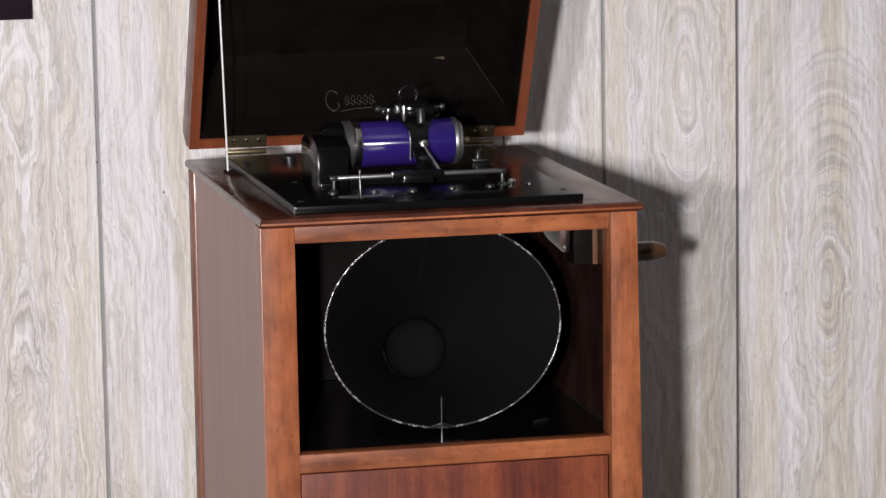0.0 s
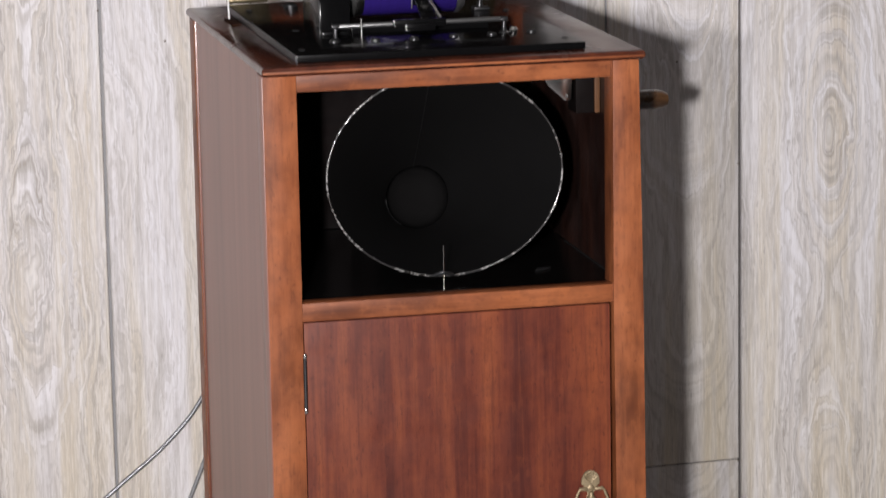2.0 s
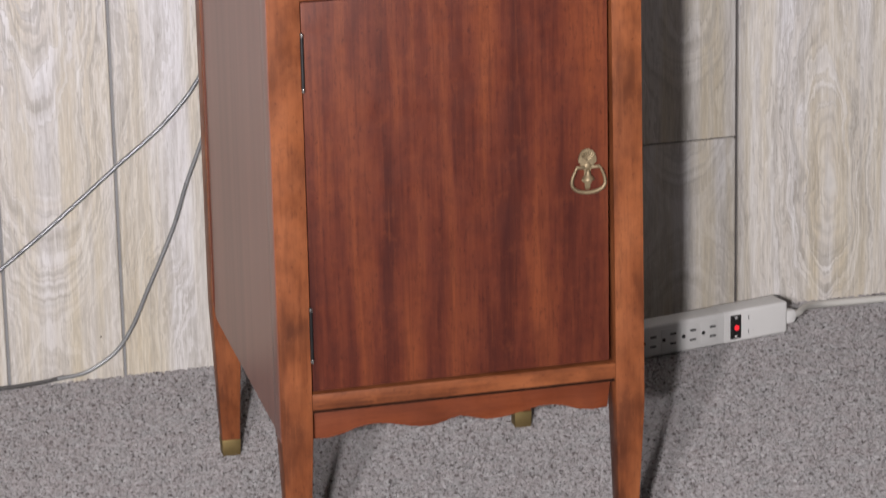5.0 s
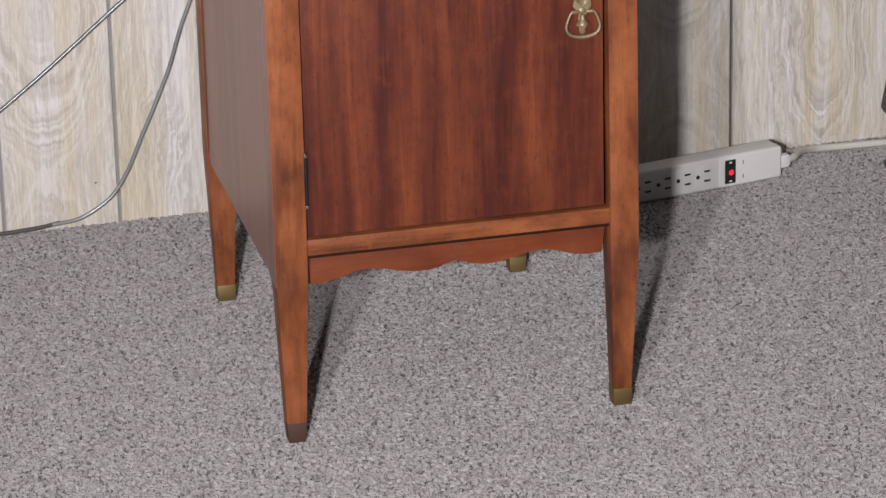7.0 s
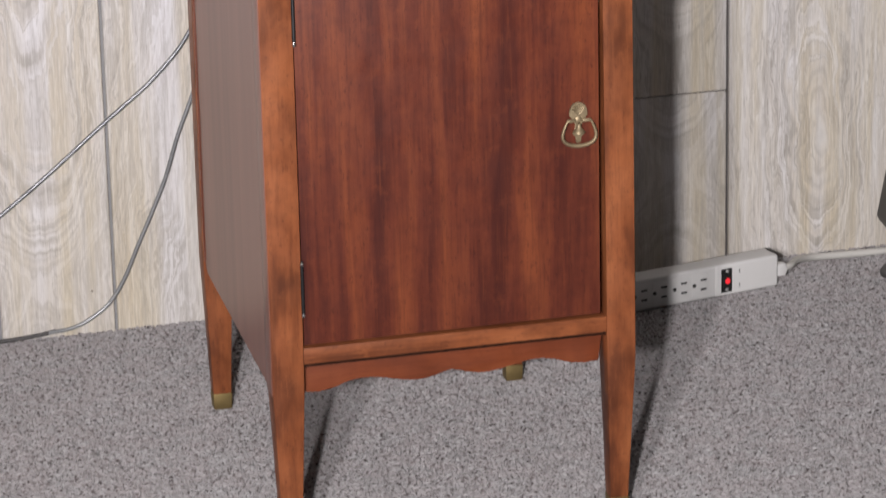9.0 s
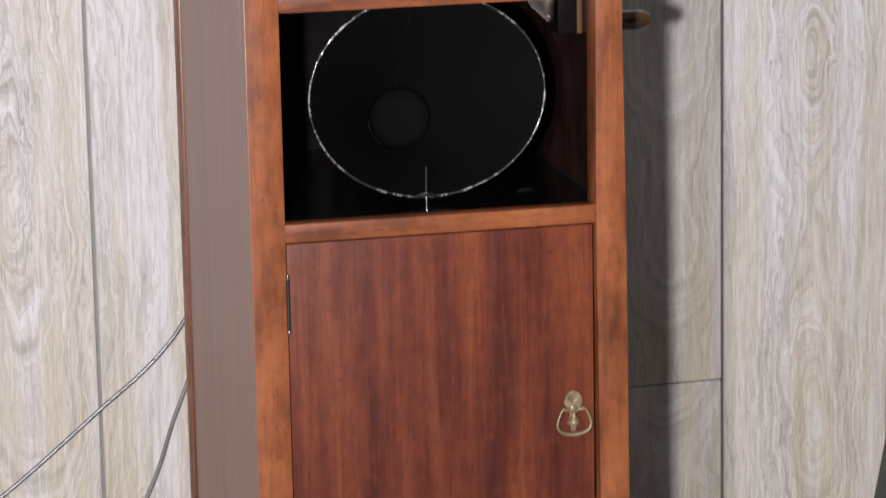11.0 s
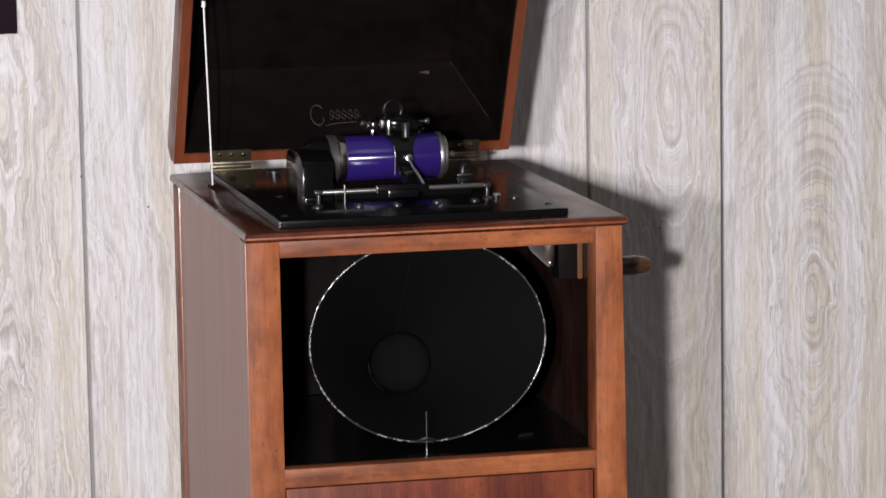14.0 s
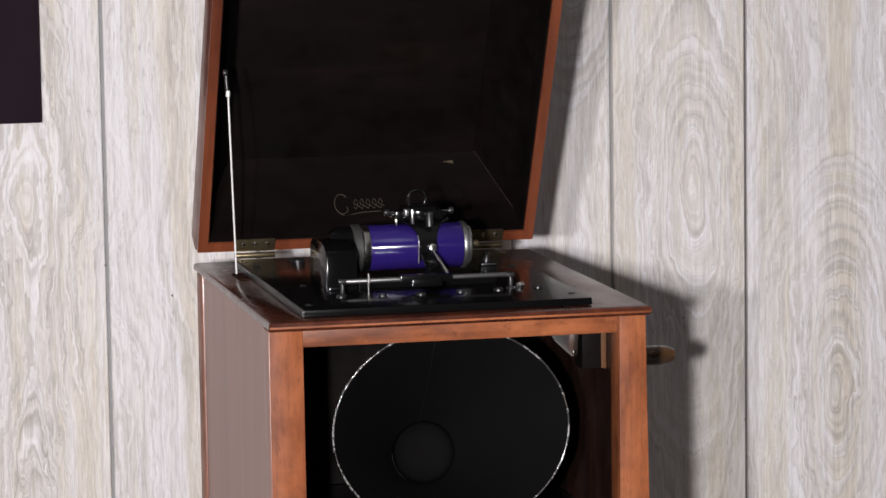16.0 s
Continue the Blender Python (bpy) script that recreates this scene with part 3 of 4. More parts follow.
part("shelf_bead", rod((XR - 0.0200, 0.026, Z_OPEN - 0.0004), (XR - 0.0200, 0.250, Z_OPEN - 0.0004), 0.0011, sides=8), IRON, cabinet, "worn shelf edge bead")
# thin sliver added in place of a small highlight on the lacquer
bm = slab([(0.106, 0.092, Z_OPEN - 0.0004), (0.122, 0.100, Z_OPEN - 0.0004), (0.128, 0.108, Z_OPEN - 0.0004), (0.112, 0.106, Z_OPEN - 0.0004)], (0, 0, 0.0014), bevel=0.0004)
part("shelf_glint", bm, IRON, cabinet, "added metal sliver for a small highlight on the shelf")

# moulded top board with a window for the mechanism
PX0, PX1, PY0, PY1, PZ = -0.1643, 0.1446, 0.0145, 0.4600, 0.9506
bm = bmesh.new()
TX0, TX1, TY0, TY1 = -0.2050, 0.2035, -0.0070, 0.5158
loops = []
for i, z in [(0.0030, Z_MOULD), (0.0, 0.9345), (0.0, 0.9385), (0.0010, 0.9408), (0.0034, Z_TOP)]:
    loops.append([(TX0 + i, TY0 + i, z), (TX1 - i, TY0 + i, z), (TX1 - i, TY1 - i, z), (TX0 + i, TY1 - i, z)])
for z in (Z_TOP, Z_MOULD):
    loops.append([(PX0 + 0.003, PY0 + 0.003, z), (PX1 - 0.003, PY0 + 0.003, z), (PX1 - 0.003, PY1 - 0.003, z), (PX0 + 0.003, PY1 - 0.003, z)])
made = [[bm.verts.new(c) for c in loop] for loop in loops]
for p, q in zip(made, made[1:] + made[:1]):
    for k in range(4):
        bm.faces.new((p[k], p[(k + 1) % 4], q[(k + 1) % 4], q[k]))
part("top", bm, TOP, cabinet, "polished dark mahogany top board", smooth=30)
part("top_edge", box(TX0 + 0.001, TX1 - 0.001, TY0 - 0.0012, TY0 + 0.0004, 0.9350, 0.9372, 0.0007), RAIL, cabinet, "lighter worn front moulding")
part("stay_slot", box(-0.1790, -0.1665, 0.340, 0.395, Z_TOP - 0.002, Z_TOP + 0.0008, 0.0004), GAP_SHADE, cabinet, "small dark stay slot in the top")

# door
bm = box(IL + 0.0012, IR - 0.0026, 0.0012, 0.019, Z_DOOR0, Z_DOOR1 - 0.0006, 0.0013)
for v in bm.verts:
    if v.co.z < 0.4:
        v.co.z += 0.0006 + (RISE + 0.0008) * (v.co.x - IL) / (IR - IL)
door = part("door", bm, DOOR, cabinet, "ribbon-grained mahogany door, closed")


def butt_hinge(z0, z1):
    bm = rod((IL - 0.0002 + 0.0012, -0.0012, z0), (IL + 0.001, -0.0012, z1), 0.0019, sides=14)
    for z in (z0, z1):
        dome((IL + 0.001, -0.0012, z), (0, 0, 1 if z == z1 else -1), 0.0021, 0.0022, bm)
    h = part("hinge", bm, IRON, door, "dark steel hinge barrel")
    for z in (z0 + 0.001, z1 - 0.001):
        part("hinge_pin", rod((IL + 0.001, -0.0012, z - 0.0022), (IL + 0.001, -0.0012, z + 0.0022), 0.00225, sides=14, bevel=0.0006), NICKEL, door, "bright pin end")


butt_hinge(0.5755, 0.6365)
butt_hinge(0.2755, 0.3355)

# drop handle: a shell plate, an urn drop and a bail
HX, HZ = 0.1412, 0.4640
shell = [(0.0, 0.0248), (0.0030, 0.0245), (0.0052, 0.0228), (0.0072, 0.0222), (0.0088, 0.0198), (0.0098, 0.0185), (0.0100, 0.0150), (0.0112, 0.0130), (0.0108, 0.0095), (0.0075, 0.0075), (0.0048, 0.0040)]
shell = [(x * 0.92, z) for x, z in shell]
urn = [(0.0026, -0.0005), (0.0026, -0.0030), (0.0034, -0.0055), (0.0052, -0.0080), (0.0066, -0.0098), (0.0062, -0.0112), (0.0030, -0.0128), (0.0022, -0.0145), (0.0022, -0.0180), (0.0028, -0.0200), (0.0, -0.0208)]
shape = shell + urn
plate = [(HX + x, 0.0008, HZ + z) for x, z in shape] + [(HX - x, 0.0008, HZ + z) for x, z in reversed(shape[1:-1])]
bm = slab(plate, (0, -0.0024, 0), bevel=0.0006)
part("handle_plate", bm, BRASS, door, "aged brass shell-shaped handle plate")
bm = bmesh.new()
for k in range(-3, 4):
    a = k * 0.30
    rod((HX, -0.0016, HZ + 0.0105), (HX + 0.0088 * math.sin(a), -0.0018, HZ + 0.0112 + 0.0110 * math.cos(a)), 0.0006, 0.0012, 8, bm)
tagged(part("shell_flute", bm, BRASS, door), kind="stuff")
part("urn_boss", lathe([(0, 0), (0, 0.0026), (0.0035, 0.0026), (0.0062, 0.0042), (0.0090, 0.0068), (0.0104, 0.0070), (0.0112, 0.0054), (0.0116, 0)], (HX, -0.0030, HZ + 0.0015), (0, 0, -1), 20), BRASS, door, "brass bell boss")
part("shell_boss", dome((HX, -0.0014, HZ + 0.0055), (0, -1, 0), 0.0040, 0.0018), BRASS, door)
for sx in (-1, 1):
    part("handle_ear", rod((HX + sx * 0.0040, -0.0030, HZ + 0.0046), (HX + sx * 0.0132, -0.0036, HZ + 0.0050), 0.0020, 0.0022, 12, bevel=0.0006), BRASS, door)
half_bail = [(0.0108, 0.0060), (0.0134, 0.0040), (0.0158, -0.0010), (0.0178, -0.0065), (0.0187, -0.0115), (0.0174, -0.0165), (0.0135, -0.0200), (0.0075, -0.0222), (0.0, -0.0230)]
path = smooth_path([(HX - x, -0.0048, HZ + z) for x, z in half_bail] + [(HX + x, -0.0048, HZ + z) for x, z in reversed(half_bail[:-1])], 5)
mid = (len(path) - 1) / 2
part("bail", tube(path, [0.0012 + 0.0011 * (1 - abs(i - mid) / mid) ** 0.8 for i in range(len(path))], 10), BRASS, door, "aged brass drop bail")

# crank through the side
bm = rod((XR + 0.0005, 0.235, 0.8520), (0.2420, 0.235, 0.8520), 0.0042)
part("crank_shaft", bm, IRON, cabinet)
part("crank_arm", slab([(0.2380, 0.229, 0.846), (0.2380, 0.241, 0.846), (0.2380, 0.245, 0.858), (0.2380, 0.225, 0.858)], (0.004, 0, 0), bevel=0.001), IRON, cabinet)
part("crank_knob", lathe([(0.0, 0.0), (0.0, 0.0065), (0.006, 0.0090), (0.022, 0.0108), (0.038, 0.0114), (0.049, 0.0102), (0.056, 0.0066), (0.0582, 0.0)], (0.2425, 0.235, 0.8505), (1, 0, -0.02), 28), KNOB, cabinet, "turned dark wooden crank knob")

# open lid, hinged at the back and leaning forward
LID_TILT = math.degrees(0.487)
lid = part("lid", frame_loft([(0.0, 0.0), (0.0, 0.006), (-0.0015, 0.010), (-0.0015, 0.040), (0.004, 0.046), (0.030, 0.118), (0.040, 0.127), (0.052, 0.127), (0.052, 0.118), (0.0145, 0.046), (0.0120, 0.006), (0.0118, 0.0)], -0.2030, 0.2008, 0.0, 0.512), LID_EDGE, cabinet, "open red-brown lid with coved sides", smooth=25)
lid.matrix_world = pose(0, 0.4940, 0.9560, LID_TILT, 0, 0)
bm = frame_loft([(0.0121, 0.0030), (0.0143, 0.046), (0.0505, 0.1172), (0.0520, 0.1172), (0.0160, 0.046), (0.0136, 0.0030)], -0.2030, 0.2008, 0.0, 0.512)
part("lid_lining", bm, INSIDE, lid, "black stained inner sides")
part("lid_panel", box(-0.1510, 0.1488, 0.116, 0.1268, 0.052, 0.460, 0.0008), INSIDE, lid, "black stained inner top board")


def lid_hinge(x0, x1):
    up = part("lid_hinge", box(x0, x1, -0.0022, -0.0002, 0.0008, 0.0172, 0.0005), HINGE, lid, "tarnished brass hinge leaf")
    n = 3
    for k in range(n):
        x = x0 + (x1 - x0) * (0.2 + 0.3 * k)
        part("screw", dome((x, -0.0022, 0.0105), (0, -1, 0), 0.0030, 0.0015), NICKEL, up)
    bm = rod((x0, -0.0035, -0.0040), (x1, -0.0035, -0.0040), 0.0034, sides=16, bevel=0.0006)
    part("hinge_barrel", bm, HINGE, up)
    low = box(x0, x1, 0.468, 0.490, Z_TOP + 0.0003, Z_TOP + 0.0022, 0.0005)
    for k in range(n):
        dome((x0 + (x1 - x0) * (0.2 + 0.3 * k), 0.477, Z_TOP + 0.0022), (0, 0, 1), 0.0030, 0.0014, low)
    part("hinge_leaf", low, HINGE, cabinet, "tarnished brass lower hinge leaf")


lid_hinge(-0.1600, -0.1120)
lid_hinge(0.1150, 0.1630)


def flourish():
    """Faded gold maker's mark on the lid's lining, as plain strokes and a tail."""
    def at(x, d):
        s = (d - 0.046) / (0.1172 - 0.046)
        return Vector((x, d - 0.0012, 0.0143 + s * 0.0362 + 0.0020))
    bm = bmesh.new()
    cx, cd = -0.017, 0.058
    loop = [(-0.006 + 0.0085 * math.cos(a) * (1 if k < 16 else 0.7), 0.012 * math.sin(a)) for k, a in enumerate([0.7 + i * 0.33 for i in range(17)])]
    tube([at(cx + x, cd + d) for x, d in loop], 0.0007, 6, bm)
    tube(smooth_path([at(cx - 0.014, cd - 0.006), at(cx - 0.004, cd - 0.014), at(cx + 0.016, cd - 0.011), at(cx + 0.040, cd - 0.010)], 6), 0.0006, 6, bm)
    for i in range(5):
        x = cx + 0.008 + i * 0.0075
        tube(smooth_path([at(x, cd - 0.004), at(x + 0.003, cd - 0.006), at(x + 0.0055, cd + 0.001), at(x + 0.003, cd + 0.005), at(x + 0.001, cd), at(x + 0.0075, cd - 0.004)], 4), 0.0005, 6, bm)
    return bm


part("gold_mark", flourish(), MARK, lid, "faded gold maker's mark")
part("lid_bumper", slab([(0.108, 0.1035, 0.0465), (0.120, 0.1045, 0.0470), (0.120, 0.1010, 0.0452)], (0, -0.0003, 0.0012)), GOLD, lid, "small worn bright patch")

part("worn_edge", rod((0.1846, 0.0455, 0.0164), (0.1492, 0.1162, 0.0518), 0.0004, sides=6), INNER_SIDE, lid, "faint worn edge of the lining")

# lid stay: bracket on the lid's inner side, rod down into the slot
bm = rod((-0.1890, 0.3600, 1.1750), (-0.1845, 0.3600, 1.1750), 0.0042, bevel=0.0008)
rod((-0.1860, 0.3600, 1.1750), (-0.1846, 0.3590, 1.1500), 0.0022, bm=bm)
part("stay_bracket", bm, IRON, lid, "dark stay pivot")
for ob in lid.children:
    if ob.name.startswith("stay_bracket"):
        ob.matrix_parent_inverse = lid.matrix_world.inverted()
bm = rod((-0.1840, 0.3590, 1.1510), (-0.1756, 0.3807, 0.9440), 0.0011, sides=14)
rod((-0.1842, 0.3590, 1.1480), (-0.1842, 0.3589, 1.1550), 0.0026, sides=14, bm=bm, bevel=0.0008)
part("stay_rod", bm, STAY, cabinet, "thin bright lid stay rod")

# ---- horn in its compartment ----
horn = thing("horn", "black conical phonograph horn with worn nickel rim inside the cabinet", "horn")
MOUTH, THROAT = Vector((0.0015, 0.062, 0.8085)), Vector((0.018, 0.285, 0.7440))


def horn_ring(s, n=56):
    """Ring s of the way from mouth to throat: an upright oval that narrows to a round."""
    c = MOUTH.lerp(THROAT, s)
    k = (1 - s) ** 1.12
    a, b = 0.036 + (0.1285 - 0.036) * k, 0.036 + (0.1098 - 0.036) * k
    return [c + Vector((a * math.cos(2 * math.pi * i / n), 0, b * math.sin(2 * math.pi * i / n))) for i in range(n)]


bm = bmesh.new()
rows = [[bm.verts.new(v) for v in horn_ring(i / 14)] for i in range(15)]
for p, q in zip(rows, rows[1:]):
    for i in range(len(p)):
        bm.faces.new((p[i], p[(i + 1) % len(p)], q[(i + 1) % len(q)], q[i]))
bell = part("bell", bm, HORN, horn, smooth=60)
part("rim", tube(horn_ring(0.0, 96), 0.0012, 10, closed=True), RIM, horn, "worn nickel rim, plating partly gone")
# lower left arc only: the throat's edge highlight, built as a thin tube
part("throat_glint", tube(horn_ring(1.0, 56)[28:38], 0.0006, 8), IRON, horn, "metal arc for the highlight on the lower throat edge")
part("elbow", lathe([(0, 0.0356), (0.010, 0.0345), (0.017, 0.030), (0.022, 0.018), (0.0235, 0)], THROAT, (0.10, 1, -0.12), 32), NECK, horn, "dusty black mouth of the bent neck")
seam = [horn_ring(i / 14)[15] + Vector((0, 0.0, -0.0004)) for i in range(15)]
part("seam", tube(seam, 0.0005, 6), IRON, horn, "soldered horn seam")
bm = rod((-0.0035, 0.056, Z_OPEN - 0.0008), (-0.0035, 0.056, 0.7330), 0.0011, sides=10)
part("support_pin", bm, NICKEL, horn, "thin bright support pin")
part("pin_clip", tube(smooth_path([(-0.014, 0.060, 0.7000), (-0.0035, 0.056, 0.7035), (0.007, 0.060, 0.7000)], 5), 0.0022, 8), IRON, horn)

# ---- mechanism in the top ----
mech = thing("phonograph_mechanism", "black enamelled cylinder phonograph mechanism set in the cabinet top", "phonograph")
part("bedplate", box(PX0, PX1, PY0, PY1, Z_TOP + 0.0004, PZ, 0.0014), BEDPLATE, mech, "glossy black bedplate")
part("edge_strip", box(PX0 - 0.0013, PX0 - 0.0001, PY0, PY1, Z_TOP + 0.0004, PZ - 0.0008, 0.0006), IRON, mech, "dull metal edge strip")

CY, CZ, CR = 0.218, 0.9876, 0.0250
# gear housing with a rounded crown
hx0, hx1, hy0, hy1 = -0.1140, -0.0800, 0.152, 0.250
arc = [(hy0, PZ), (hy0, 0.987)]
for i in range(1, 10):
    a = math.pi - i * math.pi / 10
    arc.append(((hy0 + hy1) / 2 + (hy1 - hy0) / 2 * math.cos(a), 0.987 + 0.0145 * math.sin(a) ** 0.7))
arc += [(hy1, 0.987), (hy1, PZ)]
part("gear_housing", slab([(hx0, y, z) for y, z in arc], (hx1 - hx0, 0, 0), bevel=0.0022), CASING, mech, "black gear housing with rounded top")
part("housing_foot", box(hx0 + 0.002, hx1 - 0.002, hy0 - 0.004, hy1 - 0.004, PZ, PZ + 0.005, 0.002), BLACK, mech)
part("housing_trim", tube([(hx0 - 0.0002, y - 0.0006, z) for y, z in arc[:6]], 0.0004, 8), IRON, mech, "thin metal line along the housing edge")
part("drive_drum", lathe([(0, 0.0), (0, 0.0185), (0.006, 0.0235), (0.022, 0.0250), (0.024, 0.0245), (0.024, 0.0)], (-0.0985, CY, CZ), (1, 0, 0), 48), CASING, mech, "black drive drum")
part("drive_flange", lathe([(0, 0.0), (0, 0.0250), (0.0015, 0.0266), (0.0090, 0.0266), (0.0102, 0.0252), (0.0102, 0.0)], (-0.0742, CY, CZ), (1, 0, 0), 48), GREY_IRON, mech, "dark iron drive flange")
part("mandrel_collar", lathe([(0, 0.0), (0, 0.0242), (0.0012, 0.0254), (0.0065, 0.0254), (0.0078, 0.0246), (0.0078, 0.0)], (-0.0637, CY, CZ), (1, 0, 0), 48), NICKEL, mech, "bright mandrel collar")
part("mandrel", lathe([(0, 0.0), (0, 0.0228), (0.113, 0.0220), (0.1145, 0.0205), (0.1145, 0.0)], (-0.0560, CY, CZ), (1, 0, 0), 40), DULL, mech)
part("spindle", rod((0.058, CY, CZ), (0.0690, CY, CZ), 0.0040, bevel=0.0008), HINGE, mech)

# bar added to keep the record's blue reflection off the bedplate
part("reflection_blocker", box(-0.0780, 0.0740, 0.1560, 0.1660, PZ, 0.9590, 0.0015), CASING, mech, "added low black bar that hides the record reflection")

# slide rod and its posts
RY, RZ = 0.112, 0.9655
part("slide_rod", rod((-0.1020, RY, RZ), (0.0780, RY, RZ + 0.0004), 0.0026, sides=16, bevel=0.0006), DULL, mech, "grey steel slide rod")
for x in (-0.1045, 0.0800):
    bm = rod((x, RY, PZ), (x, RY, RZ + 0.0015), 0.0026, 0.0020, 16, bevel=0.0006)
    rod((x - 0.004, RY, RZ), (x + 0.004, RY, RZ), 0.0032, sides=16, bm=bm, bevel=0.0006)
    dome((x, RY, PZ), (0, 0, 1), 0.0055, 0.003, bm)
    part("rod_post", bm, IRON, mech)
part("stop_pin", rod((-0.0768, 0.108, PZ), (-0.0768, 0.108, 0.9735), 0.0011, sides=10), NICKEL, mech, "thin bright stop pin")
part("end_nut", lathe([(0, 0.0), (0, 0.0040), (0.004, 0.0048), (0.007, 0.003), (0.0075, 0)], (0.0895, 0.108, PZ), (0, 0, 1), 16), NICKEL, mech)

# carriage: saddle on the rod, yoke over the record, reproducer on top
bm = box(-0.0420, 0.0160, RY - 0.0045, RY + 0.0045, RZ - 0.0040, RZ + 0.0048, 0.0022)
box(-0.0300, 0.0040, RY - 0.0075, RY + 0.006, RZ - 0.0085, RZ + 0.0010, 0.003, bm)
part("carriage_saddle", bm, BLACK, mech, "black carriage saddle")
UX = 0.0065
yoke = []
for i in range(15):
    a = math.radians(205 - i * 11)
    yoke.append((CY + 0.0310 * math.cos(a), CZ + 0.0310 * math.sin(a)))
bm = bmesh.new()
strips = []
for i, (y, z) in enumerate(yoke):
    w = 0.0095 + 0.019 * max(0.0, min(1.0, (i - 4) / 6)) ** 1.6
    dy, dz = (y - CY) * 0.09, (z - CZ) * 0.09
    strips.append([bm.verts.new(c) for c in ((UX - w, y, z), (UX + w, y, z), (UX + w, y - dy, z - dz), (UX - w, y - dy, z - dz))])
for p, q in zip(strips, strips[1:]):
    for k in range(4):
        bm.faces.new((p[k], p[(k + 1) % 4], q[(k + 1) % 4], q[k]))
bm.faces.new(strips[0])
bm.faces.new(strips[-1])
part("yoke", bm, BLACK, mech, "black yoke over the record")
part("yoke_stem", slab([(-0.010, RY - 0.003, RZ), (0.006, RY - 0.003, RZ), (UX + 0.009, CY - 0.036, CZ - 0.004), (UX - 0.009, CY - 0.036, CZ - 0.004)], (0, 0.008, 0.0), bevel=0.001), BLACK, mech)
part("guide_wire", tube(smooth_path([(UX - 0.0112, CY - 0.028, CZ + 0.0150), (UX - 0.0110, CY - 0.031, CZ + 0.010), (UX - 0.0108, CY - 0.0315, CZ + 0.004), (UX - 0.0108, CY - 0.029, CZ - 0.016)], 6), 0.0007, 8), DULL, mech, "grey bent guide wire")
bm = lathe([(0, 0), (0, 0.0225), (0.004, 0.0245), (0.010, 0.0235), (0.015, 0.014), (0.0155, 0)], (0.0035, CY + 0.002, CZ + 0.0310), (0, 0, 1), 32)
box(-0.030, 0.0330, CY - 0.010, CY + 0.016, CZ + 0.0335, CZ + 0.0385, 0.0018, bm)
box(-0.0180, 0.0190, CY - 0.018, CY + 0.012, CZ + 0.0315, CZ + 0.0450, 0.003, bm)
box(-0.0260, -0.0140, CY - 0.014, CY + 0.002, CZ + 0.0300, CZ + 0.0415, 0.003, bm)
box(0.0160, 0.0275, CY - 0.014, CY + 0.002, CZ + 0.0300, CZ + 0.0415, 0.003, bm)
rep = part("reproducer", bm, BLACK, mech, "black reproducer with nickel screws")
for sx, x in ((-1, -0.0335), (1, 0.0375)):
    a = Vector((x, CY - 0.004, CZ + 0.0385))
    b = rod(a - Vector((sx * 0.010, 0, 0)), a, 0.0016, sides=12)
    lathe([(0, 0), (0, 0.0034), (0.002, 0.0040), (0.005, 0.0034), (0.006, 0)], a - Vector((sx * 0.002, 0, 0)), (sx, 0, 0.1), 16, b)
    part("thumb_screw", b, IRON, rep, "small dark thumb screw")
part("neck_ring", tube([(0.0030 + 0.010 * math.cos(i * math.pi / 12), CY + 0.012, CZ + 0.0505 + 0.010 * math.sin(i * math.pi / 12)) for i in range(-2, 15)], 0.0016, 10), BLACK, rep)
part("pivot_post", rod((-0.0085, CY - 0.020, CZ + 0.0265), (-0.0085, CY - 0.020, CZ + 0.0430), 0.0022, sides=14, bevel=0.0006), NICKEL, rep, "bright pivot post")
part("barrel", lathe([(0, 0), (0, 0.0036), (0.0006, 0.0042), (0.0150, 0.0042), (0.0162, 0.0034), (0.0165, 0)], (0.0095, CY - 0.024, CZ + 0.0235), (0, 0.05, 1), 20), IRON, rep, "dark steel barrel")
part("set_screw", rod((-0.0150, CY - 0.017, CZ + 0.0355), (-0.0150, CY - 0.017, CZ + 0.0425), 0.0028, sides=14, bevel=0.0006), DULL, rep)
part("weight_pin", rod((-0.0250, CY - 0.012, CZ + 0.0255), (-0.0250, CY - 0.012, CZ + 0.0320), 0.0018, sides=12, bevel=0.0005), NICKEL, rep, "bright pin end")

# lifting lever with a ball joint
LV = Vector((0.0088, CY - 0.040, 0.9898))
bm = lathe([(-0.0055, 0), (-0.0038, 0.0042), (0.0, 0.0058), (0.0038, 0.0042), (0.0055, 0)], LV, (0.1, -1, 0.25), 20)
part("lever_ball", bm, NICKEL, mech, "bright lever joint")
bm = rod(LV, (0.0175, 0.138, 0.9625), 0.0015, 0.0024, 14, bevel=0.0005)
part("lift_lever", bm, NICKEL, mech, "thin bright lift lever")

for x, y in ((-0.1086, 0.098), (-0.0647, 0.094), (-0.0238, 0.090), (0.0213, 0.098), (0.0630, 0.098), (0.1089, 0.106)):
    bm = lathe([(0, 0), (0, 0.0052), (0.0016, 0.0052), (0.0030, 0.0042), (0.0038, 0.0)], (x, y, PZ), (0, 0, 1), 18)
    part("plate_screw", bm, IRON, mech, "small domed plate screw")
for x, y in ((-0.150, 0.395), (-0.105, 0.432), (-0.152, 0.052), (0.132, 0.050), (0.128, 0.300), (-0.130, 0.205)):
    part("plate_screw", dome((x, y, PZ), (0, 0, 1), 0.0040, 0.0014), IRON, mech)
bm = box(0.094, 0.112, 0.308, 0.326, PZ, PZ + 0.003, 0.001)
lathe([(0, 0), (0, 0.0040), (0.007, 0.0026), (0.010, 0.0036), (0.013, 0.0)], (0.102, 0.318, PZ + 0.003), (0.1, 0, 1), 16, bm)
